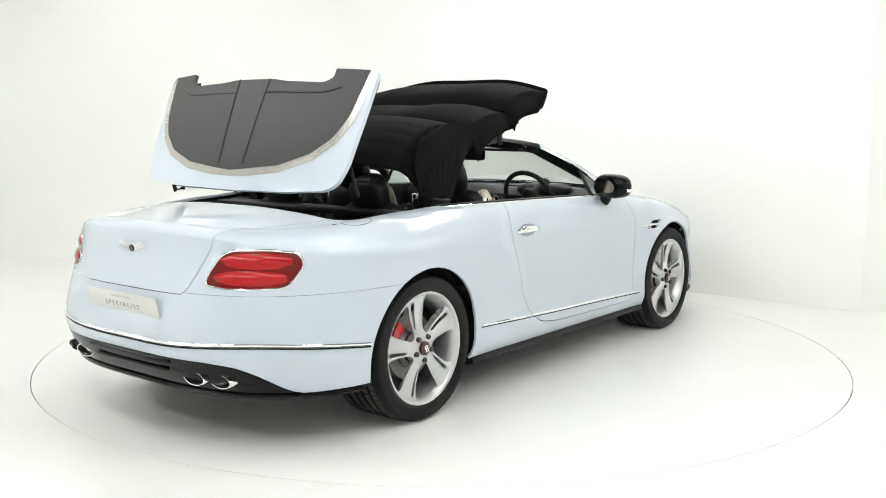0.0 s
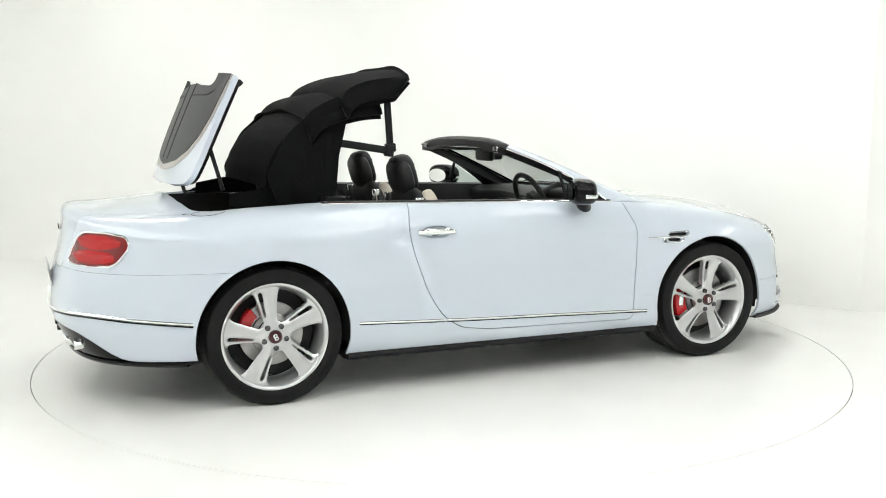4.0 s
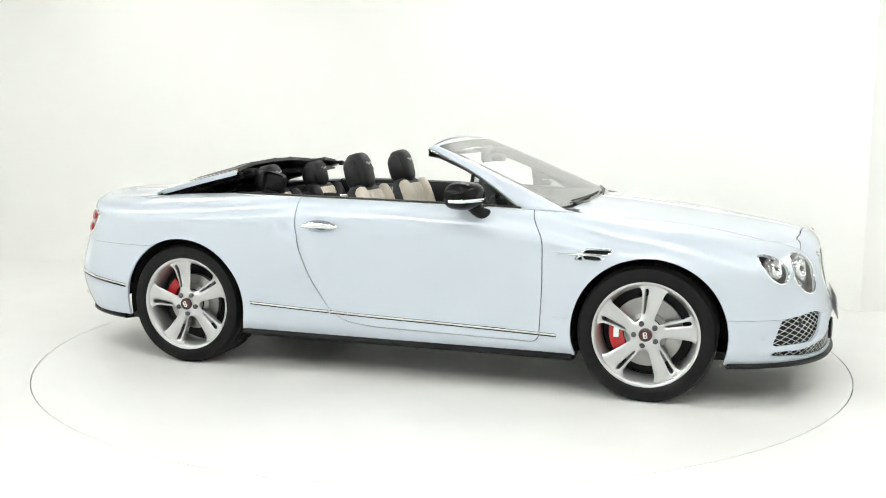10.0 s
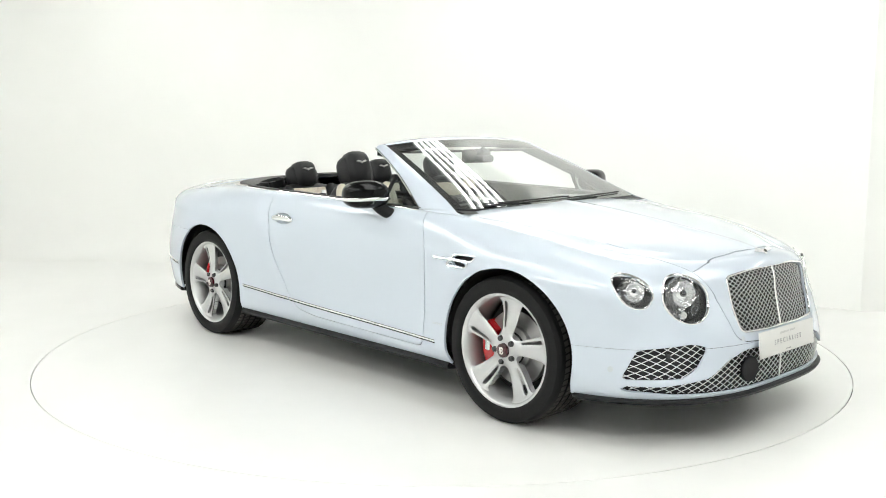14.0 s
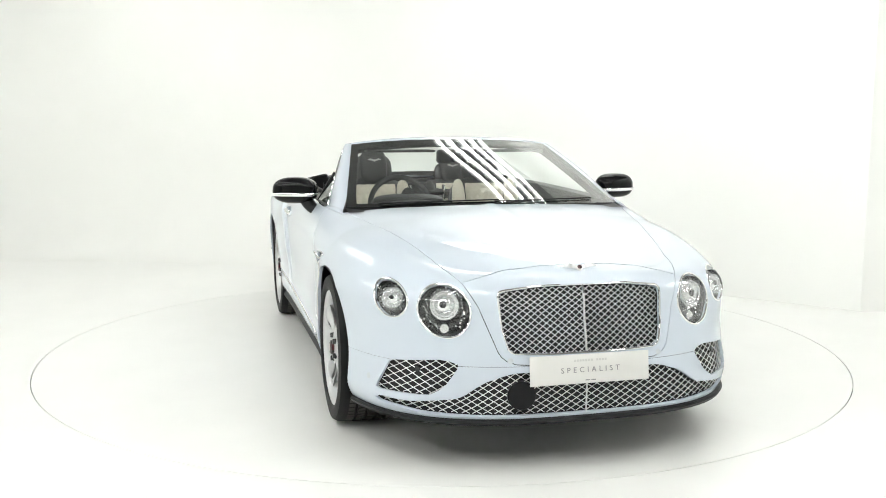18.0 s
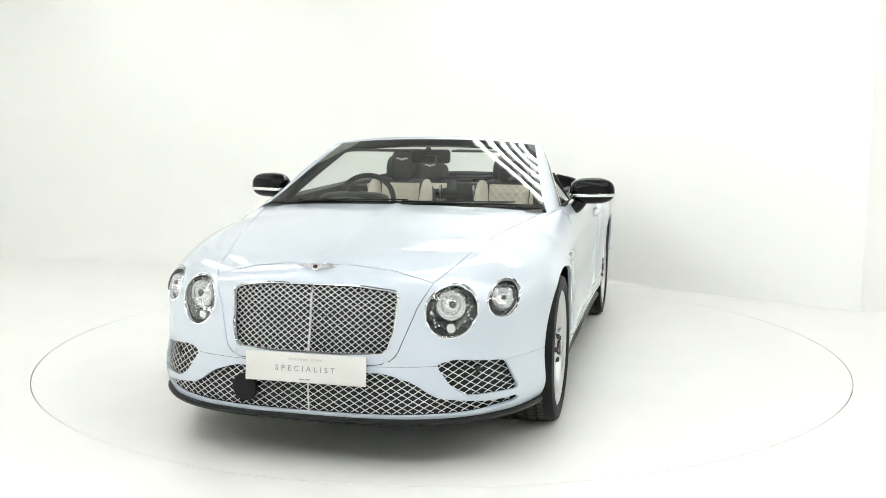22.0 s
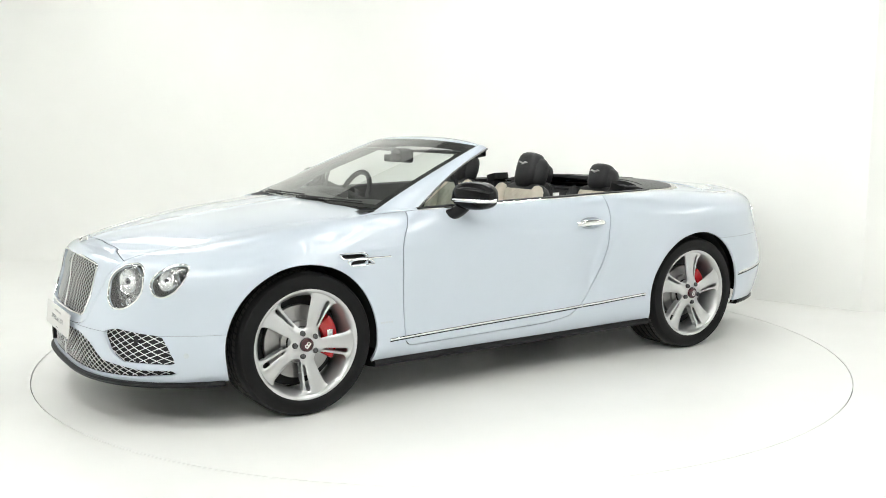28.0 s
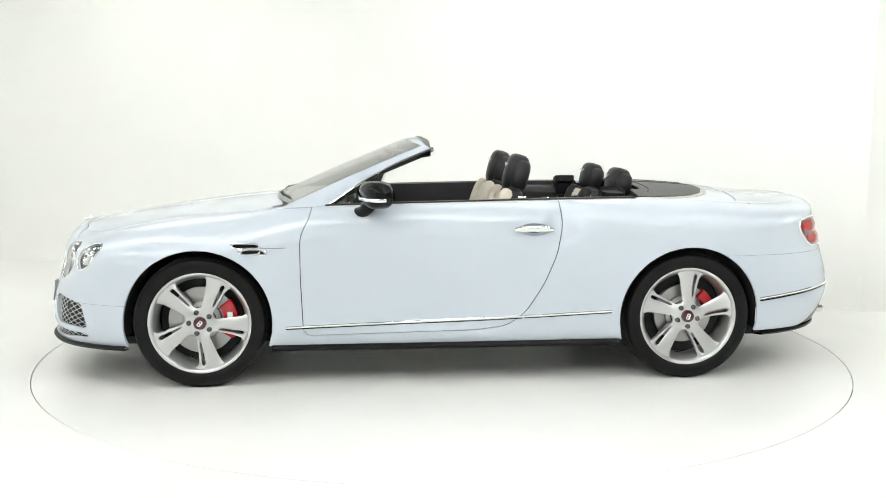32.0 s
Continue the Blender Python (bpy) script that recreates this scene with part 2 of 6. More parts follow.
def studio():
    # floor: one sheet with a round opening for the turntable
    g = Geo()
    n = 128
    ring = []
    for i in range(n):
        a = 2 * math.pi * i / n
        ring.append((math.cos(a), math.sin(a)))
    for r in (TABLE_R + 0.0048, 3.2):
        g.v += [(r * c, r * s, 0) for c, s in ring]
    for c, s in ring:
        k = 9.5 / max(abs(c), abs(s))
        g.v.append((k * c, k * s, 0))
    for b in (0, n):
        for i in range(n):
            j = (i + 1) % n
            g.f.append((b + i, b + n + i, b + n + j, b + j))
    # the lip of the opening
    g.v += [((TABLE_R + 0.0048) * c, (TABLE_R + 0.0048) * s, -0.06) for c, s in ring]
    for i in range(n):
        j = (i + 1) % n
        g.f.append((i, j, 3 * n + j, 3 * n + i))
    tagged(part("floor", g, FLOOR), "smooth white painted studio floor", kind="structure")
    pit = lathe([(TABLE_R + 0.03, -0.05), (0.001, -0.05)], 96, "z")
    tagged(part("floor_pit", pit, DARK), "dark pit under the turntable", kind="structure")

    # walls: one sweep; a straight wall on one side, bending round to a coved back
    nx, ny = math.cos(radians(52)), math.sin(radians(52))
    tx, ty = ny, -nx
    d = 2.895

    def slab(p, q, th, h=ROOM_H):
        (x0, y0), (x1, y1) = p, q
        L = math.hypot(x1 - x0, y1 - y0)
        ux, uy = (x1 - x0) / L, (y1 - y0) / L
        ox, oy = -uy * th, ux * th
        v = [(x0, y0, 0), (x1, y1, 0), (x1 + ox, y1 + oy, 0), (x0 + ox, y0 + oy, 0)]
        v += [(x, y, h) for x, y, _ in v]
        return Geo(v, [(0, 1, 5, 4), (1, 2, 6, 5), (2, 3, 7, 6), (3, 0, 4, 7), (4, 5, 6, 7), (3, 2, 1, 0)])
    P = lambda s: (nx * d + tx * s, ny * d + ty * s)
    right_b = P(1.88)
    e = (right_b[0] + 4.85, right_b[1] + 0.5)
    tagged(part("wall_return", slab(e, right_b, -0.15), WALL), "white wall return beside the turntable", kind="structure")
    plan = [(*P(1.88), 0.0), (*P(1.0), 0.0), (*P(0.2), 0.0), (*P(-0.4), 0.05), (*P(-1.0), 0.2)]
    x, y, head, r = *P(-1.0), 142.0, 0.2
    for i in range(26):
        head += 38 / 26 if i < 20 else 10 / 6
        st = 0.22
        x, y = x + st * math.cos(radians(head)), y + st * math.sin(radians(head))
        r = min(0.9, r + 0.05)
        plan.append((x, y, r))
    for i in range(20):
        head += 80 / 20
        x, y = x + 0.2 * math.cos(radians(head)), y + 0.2 * math.sin(radians(head))
        plan.append((x, y, 0.9))
    plan.append((x, -4.0, 0.9))
    plan.append((x, -9.3, 0.9))
    g = Geo()
    m = 12
    for k, (x, y, w) in enumerate(plan):
        p, q = plan[max(k - 1, 0)], plan[min(k + 1, len(plan) - 1)]
        L = math.hypot(q[0] - p[0], q[1] - p[1])
        ox, oy = -(q[1] - p[1]) / L, (q[0] - p[0]) / L      # inward
        for i in range(m + 1):
            a = radians(90 * i / m)
            g.v.append((x + ox * w * (1 - math.sin(a)), y + oy * w * (1 - math.sin(a)), (0.0008 if w else 0) + w * (1 - math.cos(a))))
        g.v.append((x, y, ROOM_H))
        g.v.append((x - ox * 0.15, y - oy * 0.15, ROOM_H))
        g.v.append((x - ox * 0.15, y - oy * 0.15, 0))
    K = m + 4
    for k in range(len(plan) - 1):
        for i in range(K - 1):
            if plan[k][2] == 0 and plan[k + 1][2] == 0 and i < m:
                continue
            g.f.append((k * K + i, k * K + i + 1, (k + 1) * K + i + 1, (k + 1) * K + i))
    tagged(part("wall_back", g, WALL), "white studio wall and seamless sweep behind the turntable", kind="structure")
    # behind the camera
    tagged(part("wall_front", slab((-8.2, -9.4), (8.6, -9.4), -0.15), WALL), "white studio wall", kind="structure")
    tagged(part("wall_side", slab((8.4, -9.4), (8.4, 3.2), -0.15), WALL), "white studio wall", kind="structure")
    tagged(part("ceiling", box(19, 19, 0.12, at=(0, 0, ROOM_H + 0.06)), CEIL), "grey studio ceiling", kind="structure")


def luminaire(x, y, z, turn, n=4, length=1.5, pitch=0.16):
    """A hung tray with a row of bare tubes."""
    e = new("ceiling_light")
    e.matrix_basis = pose(x, y, z, 0, 0, turn)
    for s in (-1, 0, 1):
        part("cross_bar", box(0.05, pitch * n + 0.06, 0.03, 0.006, at=(s * length * 0.4, 0, 0.075)), TRAY, e)
    for i in range(n):
        yy = (i - (n - 1) / 2) * pitch
        part("batten", box(length + 0.06, 0.05, 0.03, 0.006, at=(0, yy, 0.045)), TRAY, e)
        part("tube", tube([(-length / 2, yy, 0), (length / 2, yy, 0)], 0.020, 8), TUBE, e)
    for s in (-1, 1):
        part("hanger", tube([(s * length * 0.4, 0, 0.06), (s * length * 0.4, 0, ROOM_H - z)], 0.006, 6), SATINBLACK, e)
    return tagged(e, "hung white light tray with bare glowing tubes", "ceiling light", "studio lights")


def turntable():
    pts = [(0.0, -0.03), (TABLE_R - 0.004, -0.03), (TABLE_R - 0.004, -0.005), (TABLE_R, -0.005), (TABLE_R, -0.003),
           (TABLE_R - 0.002, 0.0), (1.6, 0.0), (0.8, 0.0), (0.0, 0.0)]
    t = part("turntable", lathe(pts[::-1], 160, "z"), FLOOR)
    # dark colour on the rim puts the seam's shade in
    edge = [(TABLE_R - 0.003, -0.042), (TABLE_R, -0.042), (TABLE_R, -0.0055), (TABLE_R - 0.003, -0.0055)]
    part("seam_shade_band", lathe(edge[::-1], 160, "z"), DARK, t, "dark band that paints shade into the turntable seam")
    return tagged(t, "round white turntable set flush in the floor", "turntable")


studio()
# (7.0, -0.2), (-1.0, -4.4), (2.95, -4.5): unseen trays added to brighten wall and floor
for lx, ly in ((-3.0, 2.0), (-3.0, -1.7), (-3.0, -5.4), (1.0, 1.6), (1.0, -5.4), (3.6, -2.6), (4.6, -5.6), (-5.2, 0.2), (-5.2, -4.0), (7.0, -0.2), (-1.0, -4.4),
               (2.95, -4.5), (1.0, -1.9)):
    luminaire(lx, ly, 3.65, 130, 5, 3.0, 0.15)
TABLE = turntable()


# ---------------------------------------------------------------- the car body as one lofted skin
XC = 1.25          # where the nose and the tail begin to round in plan
HUB_X, HUB_Z, HUB_Y = 1.373, 0.36, 0.905
ARCH_R = 0.404
ARCHES = ((1.384, 0.406), (-1.375, 0.403))
NF, NS, NR = 44, 150, 40
NLOW, NUP = 26, 18
BEND = radians(82)      # where the flank gives way to bonnet or deck


def shoulder_start(x):
    return ease(x, [(-2.35, 0.955), (-2.15, 0.90), (-1.9, 0.86), (-1.3, 0.84), (-0.7, 0.83), (0.2, 0.84), (0.8, 0.82), (1.3, 0.74), (1.8, 0.68), (2.35, 0.66)])


def top_side(x):
    """Half width and height of the skin's upper edge along the sides."""
    y = ease(x, [(-1.25, 0.775), (-1.0, 0.83), (-0.75, 0.862), (-0.4, 0.872), (0.3, 0.875), (0.75, 0.862), (1.0, 0.81), (1.25, 0.755)])
    z = ease(x, [(-1.25, 1.025), (-1.0, 1.028), (-0.6, 1.024), (0.0, 1.012), (0.5, 1.0), (0.75, 0.99), (1.0, 0.972), (1.25, 0.945)])
    return y, z


def waist(x, z):
    """Half width of the flanks below the shoulder."""
    w = 0.950 + 0.025 * math.exp(-((x - 1.37) / 0.36) ** 2) + 0.020 * math.exp(-((x + 1.40) / 0.42) ** 2)
    if z < 0.32:
        w -= 0.055 * ((0.32 - z) / 0.12) ** 2
    # swelling haunch behind the door
    q = ease(z, [(0.30, -0.42), (0.60, -0.48), (0.765, -0.56), (0.829, -0.65), (0.906, -0.745), (0.96, -0.82), (1.03, -1.12)])
    t = min(1.0, max(0.0, (q - x) / 0.11))
    w += 0.020 * t * t * (3 - 2 * t) * min(1.0, max(0.0, (z - 0.30) / 0.3)) * (1 if x > -1.9 else 0.6)
    w -= 0.014 * math.exp(-((z - 0.50) / 0.13) ** 2) * math.exp(-(x / 0.9) ** 4)
    return w


def front_x(z):
    return -0.006 + ease(z, [(0.18, 2.31), (0.24, 2.335), (0.32, 2.345), (0.42, 2.345), (0.50, 2.328), (0.60, 2.305), (0.70, 2.28), (0.80, 2.245)])


def rear_x(z):
    return -ease(z, [(0.2, 2.28), (0.30, 2.36), (0.44, 2.425), (0.52, 2.428), (0.60, 2.415), (0.70, 2.39), (0.80, 2.365), (0.90, 2.350), (1.0, 2.345)])


def bulge(v, zs):
    return ease(v, [(0.2, 3.1), (0.45, 2.8), (0.70, 2.35), (0.85, 2.2)])


def superq(th, a, w, n):
    c, s = abs(math.cos(th)), abs(math.sin(th))
    r = ((c / a) ** n + (s / w) ** n) ** (-1 / n)
    return r * c, r * s


def bottom_z(x):
    return ease(x, [(-2.35, 0.27), (-1.75, 0.255), (-1.0, 0.232), (1.0, 0.222), (1.75, 0.225), (2.1, 0.228), (2.4, 0.23)])


def crease(x):
    """How sharply the shoulder breaks from the flank."""
    return radians(22) * math.exp(-((x - 0.40) / 1.05) ** 4)


def skin():
    """The left half: a sheet from the lower edge to the upper edge, round the nose, along the flank and round the tail."""
    rows = []
    stations = [("f", math.pi / 2 * i / NF) for i in range(NF)]
    stations += [("s", XC - 2 * XC * i / NS) for i in range(NS + 1)]
    stations += [("r", math.pi / 2 * (1 - i / NR)) for i in range(1, NR + 1)]
    nv = NLOW + NUP
    for kind, t in stations:
        col = []
        for k in range(nv + 1):
            if k <= NLOW:
                al, f = 0.0, k / NLOW
            else:
                al, f = math.pi / 2 * (k - NLOW) / NUP, 1.0
            if kind == "s":
                x = t
                zs = shoulder_start(x)
                zb = bottom_z(x)
                yt, zt = top_side(x)
                if k <= NLOW:
                    z = zb + (zs - zb) * f
                    y = waist(x, z)
                else:
                    k0 = crease(x)
                    be = k0 + (BEND - k0) * (k - NLOW) / NUP
                    z = zs + (zt - zs) * (math.sin(be) - math.sin(k0)) / (math.sin(BEND) - math.sin(k0))
                    y = yt + (waist(x, zs) - yt) * (math.cos(be) - math.cos(BEND)) / (math.cos(k0) - math.cos(BEND))
                col.append((x, y, z))
                continue
            front = kind == "f"
            sg = 1 if front else -1
            # rough place along the plan, to read heights from
            a_ref = 1.1
            px, py = superq(t, a_ref, 0.95, 2.4 if front else 3.4)
            xr = sg * (XC + px)
            zs = shoulder_start(xr)
            zb = bottom_z(xr)
            deg = math.degrees(t)
            yt0, zt0 = top_side(sg * XC)
            if front:
                zt = ease(deg, [(0, 0.838), (14, 0.829), (28, 0.822), (45, 0.851), (60, 0.888), (75, 0.922), (90, zt0)])
            else:
                zt = ease(deg, [(0, 1.003), (18, 0.998), (30, 0.984), (42, 0.982), (60, 0.998), (75, 1.014), (90, zt0)])
            kf = crease(XC) * min(1.0, max(0.0, (deg - 30) / 60)) if front else 0.0
            bm = BEND
            be = kf + (bm - kf) * al / (math.pi / 2)
            up = (math.sin(be) - math.sin(kf)) / (math.sin(bm) - math.sin(kf))
            c = (math.cos(be) - math.cos(bm)) / (math.cos(kf) - math.cos(bm))
            z = zb + (zs - zb) * f if k <= NLOW else zs + (zt - zs) * up
            zz = min(z, zs)
            a = (front_x(zz) - XC) if front else (-rear_x(zz) - XC)
            w = waist(sg * (XC + 0.4 * px), zz)
            n = ease(zz, [(0.2, 3.0), (0.33, 2.95), (0.42, 2.8), (0.50, 2.75), (0.70, 2.6), (0.85, 2.45)]) if front else ease(zz, [(0.25, 3.4), (0.5, 3.3), (0.75, 3.05), (0.9, 2.8)])
            if k > NLOW:
                at = (2.205 - XC) if front else (2.308 - XC)
                nt = 2.15 if front else 2.4
                a, w, n = at + (a - at) * c, yt0 + (w - yt0) * c, nt + (n - nt) * c
            px, py = superq(t, a, w, n)
            if front:
                gz = math.exp(-((z - 0.70) / 0.13) ** 2)
                px += gz * (0.050 * math.exp(-((py - 0.83) / 0.09) ** 2) - 0.020 * math.exp(-((py - 0.52) / 0.15) ** 2))
            col.append((sg * (XC + px), py, z))
        rows.append(col)
    g = Geo([p for c in rows for p in c])
    K = nv + 1
    for i in range(len(rows) - 1):
        for k in range(nv):
            g.f.append((i * K + k, (i + 1) * K + k, (i + 1) * K + k + 1, i * K + k + 1))
    return g, rows


SKIN, ROWS = skin()
TOP_EDGE = [c[-1] for c in ROWS]


def hood_mid(x):
    return ease(x, [(0.80, 1.020), (1.05, 1.010), (1.35, 0.980), (1.70, 0.933), (2.06, 0.876), (2.205, 0.838)])


def deck_mid(x):
    return ease(x, [(-2.31, 1.003), (-2.20, 1.006), (-2.0, 1.020), (-1.7, 1.052), (-1.4, 1.075), (-1.0, 1.09)])


def lid_sheet(edge, mid, flat=2.6, m=28, ridge=0.0):
    """The left half of a crowned sheet from the centre line out to a piece of the skin's upper edge."""
    g = Geo()
    for x, y, z in edge:
        zc = mid(x)
        for i in range(m + 1):
            t = 1 - (1 - i / m) ** 1.0
            g.v.append((x, y * t, zc + (z - zc) * t ** flat + ridge * math.exp(-((y * t) / 0.035) ** 2) * min(1, 6 * y)))
    K = m + 1
    for i in range(len(edge) - 1):
        for k in range(m):
            g.f.append((i * K + k, (i + 1) * K + k, (i + 1) * K + k + 1, i * K + k + 1))
    return g


HOOD_EDGE = [p for p in TOP_EDGE if p[0] > 0.80]
DECK_EDGE = [p for p in TOP_EDGE if p[0] < -0.95]


def flip(g):
    return Geo(g.v, [q[::-1] for q in g.f])


HOOD_SHEET = flip(lid_sheet(HOOD_EDGE, hood_mid, 2.3, 40, 0.005))
DECK_SHEET = flip(lid_sheet(DECK_EDGE, deck_mid, 2.6, 40))

GAP = 0.0016
DOOR_LINE = rounded([(0.822, 0.60), (0.822, 0.84), (0.765, 0.945), (0.725, 1.2), (-0.622, 1.2), (-0.622, 1.02), (-0.638, 0.89),
                     (-0.607, 0.735), (-0.53, 0.545), (-0.437, 0.40), (-0.33, 0.325), (-0.15, 0.302), (0.15, 0.296), (0.808, 0.283)], 0.05, 5)
NOSE_LINE = [(-0.1, 1.2), (0.80, 1.2), (0.66, 0.90), (0.56, 0.845), (0.497, 0.785), (0.446, 0.69), (0.405, 0.575), (0.378, 0.50), (0.335, 0.466),
             (0.22, 0.458), (-0.1, 0.455)]
GRILLE_LINE = rounded([(-0.1, 0.784), (0.20, 0.780), (0.372, 0.757), (0.36, 0.60), (0.336, 0.508), (0.15, 0.503), (-0.1, 0.502)], 0.03)
LAMP_IN = (0.579, 0.673, 0.102, 0.106)
LAMP_OUT = (0.776, 0.712, 0.060, 0.074)
FOG_LINE = rounded([(0.792, 0.456), (0.60, 0.480), (0.535, 0.462), (0.60, 0.368), (0.66, 0.328), (0.850, 0.322)], 0.015)
LOW_LINE = rounded([(-0.1, 0.432), (0.33, 0.43), (0.45, 0.39), (0.54, 0.325), (0.74, 0.293), (0.850, 0.295), (0.842, 0.269), (0.69, 0.251), (0.43, 0.247), (-0.1, 0.247)], 0.02)
BOOT_LINE = rounded([(-0.1, 0.703), (0.385, 0.703), (0.45, 0.83), (0.492, 0.925), (0.525, 1.3), (-0.1, 1.3)], 0.03)
DIFF_LINE = [(-0.1, 0.418), (0.52, 0.418), (0.64, 0.405), (0.71, 0.375), (0.755, 0.335), (0.80, 0.288), (0.83, 0.272), (1.1, 0.265), (1.1, 0.0), (-0.1, 0.0)]
OPEN_LINE = rounded([(2.0, -0.3), (2.0, 0.80), (-1.0, 0.80), (-1.12, 0.781), (-1.36, 0.771), (-1.60, 0.750), (-1.705, 0.718), (-1.745, 0.65), (-1.772, 0.40), (-1.787, -0.3)], 0.04)


def tail_uv(p):
    """Spread the rear corner flat, for the tail lamp's outline."""
    return (p[1] * 0.80 + (p[0] + 2.2) * 0.60, p[2])


TAIL_PTS = [(-2.315, 0.475, 0.752), (-2.306, 0.485, 0.80), (-2.25, 0.516, 0.882), (-2.2, 0.55, 0.905), (-2.13, 0.70, 0.908), (-2.085, 0.815, 0.893),
            (-2.075, 0.838, 0.842), (-2.15, 0.828, 0.765), (-2.18, 0.80, 0.745), (-2.3, 0.577, 0.737)]
TAIL_LINE = rounded([tail_uv(p) for p in TAIL_PTS], 0.04, 7)


def cut_tail(g, line, gap=0.0):
    val = sdf([tail_uv(p) for p in g.v], line)
    val = np.where([p[0] < -1.9 for p in g.v], val, 9.0)
    return cut(g, val, gap)


def grow(poly, d):
    """An outline moved outward by d."""
    c = np.mean(np.asarray(poly), 0)
    out = []
    k = len(poly)
    area = sum(poly[i][0] * poly[(i + 1) % k][1] - poly[(i + 1) % k][0] * poly[i][1] for i in range(k))
    s = 1 if area > 0 else -1
    for i in range(k):
        a, b = np.asarray(poly[i - 1]), np.asarray(poly[(i + 1) % k])
        t = b - a
        L = max(np.hypot(*t), 1e-9)
        out.append((poly[i][0] + s * t[1] / L * d, poly[i][1] - s * t[0] / L * d))
    return out


def meets_edge(line, side):
    """Where an outline of the nose or the tail crosses the skin's upper edge."""
    E = [p for p in TOP_EDGE if side * p[0] > 1.4]
    v = sdf([(p[1], p[2]) for p in E], line)
    for i in range(len(E) - 1):
        if v[i] * v[i + 1] < 0 and E[i][1] > 0.2:
            f = v[i] / (v[i] - v[i + 1])
            return tuple(E[i][c] + (E[i + 1][c] - E[i][c]) * f for c in range(3))


NOSE_AT, BOOT_AT = meets_edge(NOSE_LINE, 1), meets_edge(BOOT_LINE, -1)
HANDLE_AT = (-0.475, 0.866)
VENTS = [rounded([(1.035, 0.779), (1.055, 0.797), (1.165, 0.800), (1.195, 0.797), (1.175, 0.779), (1.10, 0.777)], 0.008, 3),
         rounded([(0.998, 0.744), (1.02, 0.764), (1.13, 0.767), (1.155, 0.764), (1.135, 0.744), (1.06, 0.741)], 0.008, 3)]


def build_body(car):
    s = SKIN
    front = lambda p: p[0] > 1.6
    rear = lambda p: p[0] < -1.6
    for ax, ar in ARCHES:
        _, s = cut_by(s, "xz", ellipse(ax, HUB_Z, ar, ar, 72))
    for cy, cz, ry, rz in (LAMP_IN, LAMP_OUT):
        _, s = cut_by(s, "yz", ellipse(cy, cz, ry, rz), where=front)
    for line in (GRILLE_LINE, FOG_LINE, LOW_LINE):
        _, s = cut_by(s, "yz", line, where=front)
    for line in VENTS:
        _, s = cut_by(s, "xz", line)
    _, s = cut_tail(s, TAIL_LINE)
    diff, s = cut_by(s, "yz", DIFF_LINE, GAP, where=rear)
    door, s = cut_by(s, "xz", DOOR_LINE, GAP * 1.5)
    nose, s = cut_by(s, "yz", NOSE_LINE, GAP, where=lambda p: p[0] > 1.3)
    boot, s = cut_by(s, "yz", BOOT_LINE, GAP, where=rear)
    # bumpers
    fb, s = cut_by(s, "xz", [(1.5, 0.0), (1.5, 0.456), (2.6, 0.456), (2.6, 0.0)], GAP * 0.45)
    rb, s = cut_by(s, "xz", [(-1.3, 0.0), (-1.3, 0.712), (-2.6, 0.712), (-2.6, 0.0)], GAP * 0.45)
    ff, rf = cut_by(s, "xz", [(0.3, 0), (0.3, 2), (3, 2), (3, 0)])
    nx, ny = NOSE_AT[0], NOSE_AT[1]
    _, sheet = cut_by(HOOD_SHEET, "xy", [(0.0, -1), (0.80, -1), (0.80, 2), (0.0, 2)])
    hood, wing = cut_by(sheet, "xy", [(3, -0.3), (3, ny), (nx, ny), (1.60, 0.628), (1.25, 0.715), (1.02, 0.77), (0.96, 0.79), (0.93, 0.83), (0.90, 2),
                                      (0.5, 2), (0.5, -0.3)], GAP)
    hood, _ = cut_by(hood, "xy", [(0.93, -1), (3, -1), (3, 1), (0.93, 1)])
    # the bonnet's leading edge runs across, behind the badge
    nose, hood = cut_by(weld(hood, nose), "yz", [(-0.3, 0.853), (0.0, 0.853), (0.15, 0.849), (0.30, 0.832), (0.42, 0.806), (0.52, 0.778), (1.0, 0.70), (1.0, 0.0), (-0.3, 0.0)],
                        GAP * 0.6, where=lambda p: p[0] > 1.8)
    deck = DECK_SHEET
    _, deck = cut_by(deck, "xy", OPEN_LINE)
    bx, by = BOOT_AT[0], BOOT_AT[1]
    dlid, deck = cut_by(deck, "xy", [(-3, -1), (-1.0, -1), (-1.46, 0.90), (-1.50, 0.80), (-1.56, 0.755), (-1.68, 0.70), (-1.90, 0.61), (-2.08, 0.545), (bx, by), (-3, by)], GAP)
    _, door = cut_by(door, "xz", ellipse(*HANDLE_AT, 0.088, 0.034, 40))

    def pair(name, g, material, label="", th=0.014):
        g = flanged(g, th)
        part(name, g, material, car, label)
        part(name, g.mirrored(), material, car, label)

    def whole(name, gs, material, label="", th=0.014):
        return part(name, flanged(weld(*gs), th).both(), material, car, label, merge=0.0004)
    pair("door", door, PAINT, "pearl white door panel")
    pair("front_fender", weld(ff, wing), PAINT, "pearl white front fender")
    pair("rear_fender", weld(rf, deck), PAINT, "pearl white rear haunch")
    whole("front_bumper", [fb], PAINT, "pearl white front bumper")
    whole("rear_bumper", [rb], PAINT, "pearl white rear bumper")
    whole("hood", [hood], PAINT, "long pearl white bonnet")
    whole("nose_panel", [nose], PAINT, "pearl white nose round the grille")
    whole("boot_lid", [boot, dlid], PAINT, "pearl white boot lid")
    whole("diffuser", [diff], GLOSSBLACK, "gloss black rear diffuser")
    # dark shell below the panels, closing every gap
    A = np.asarray(SKIN.v)
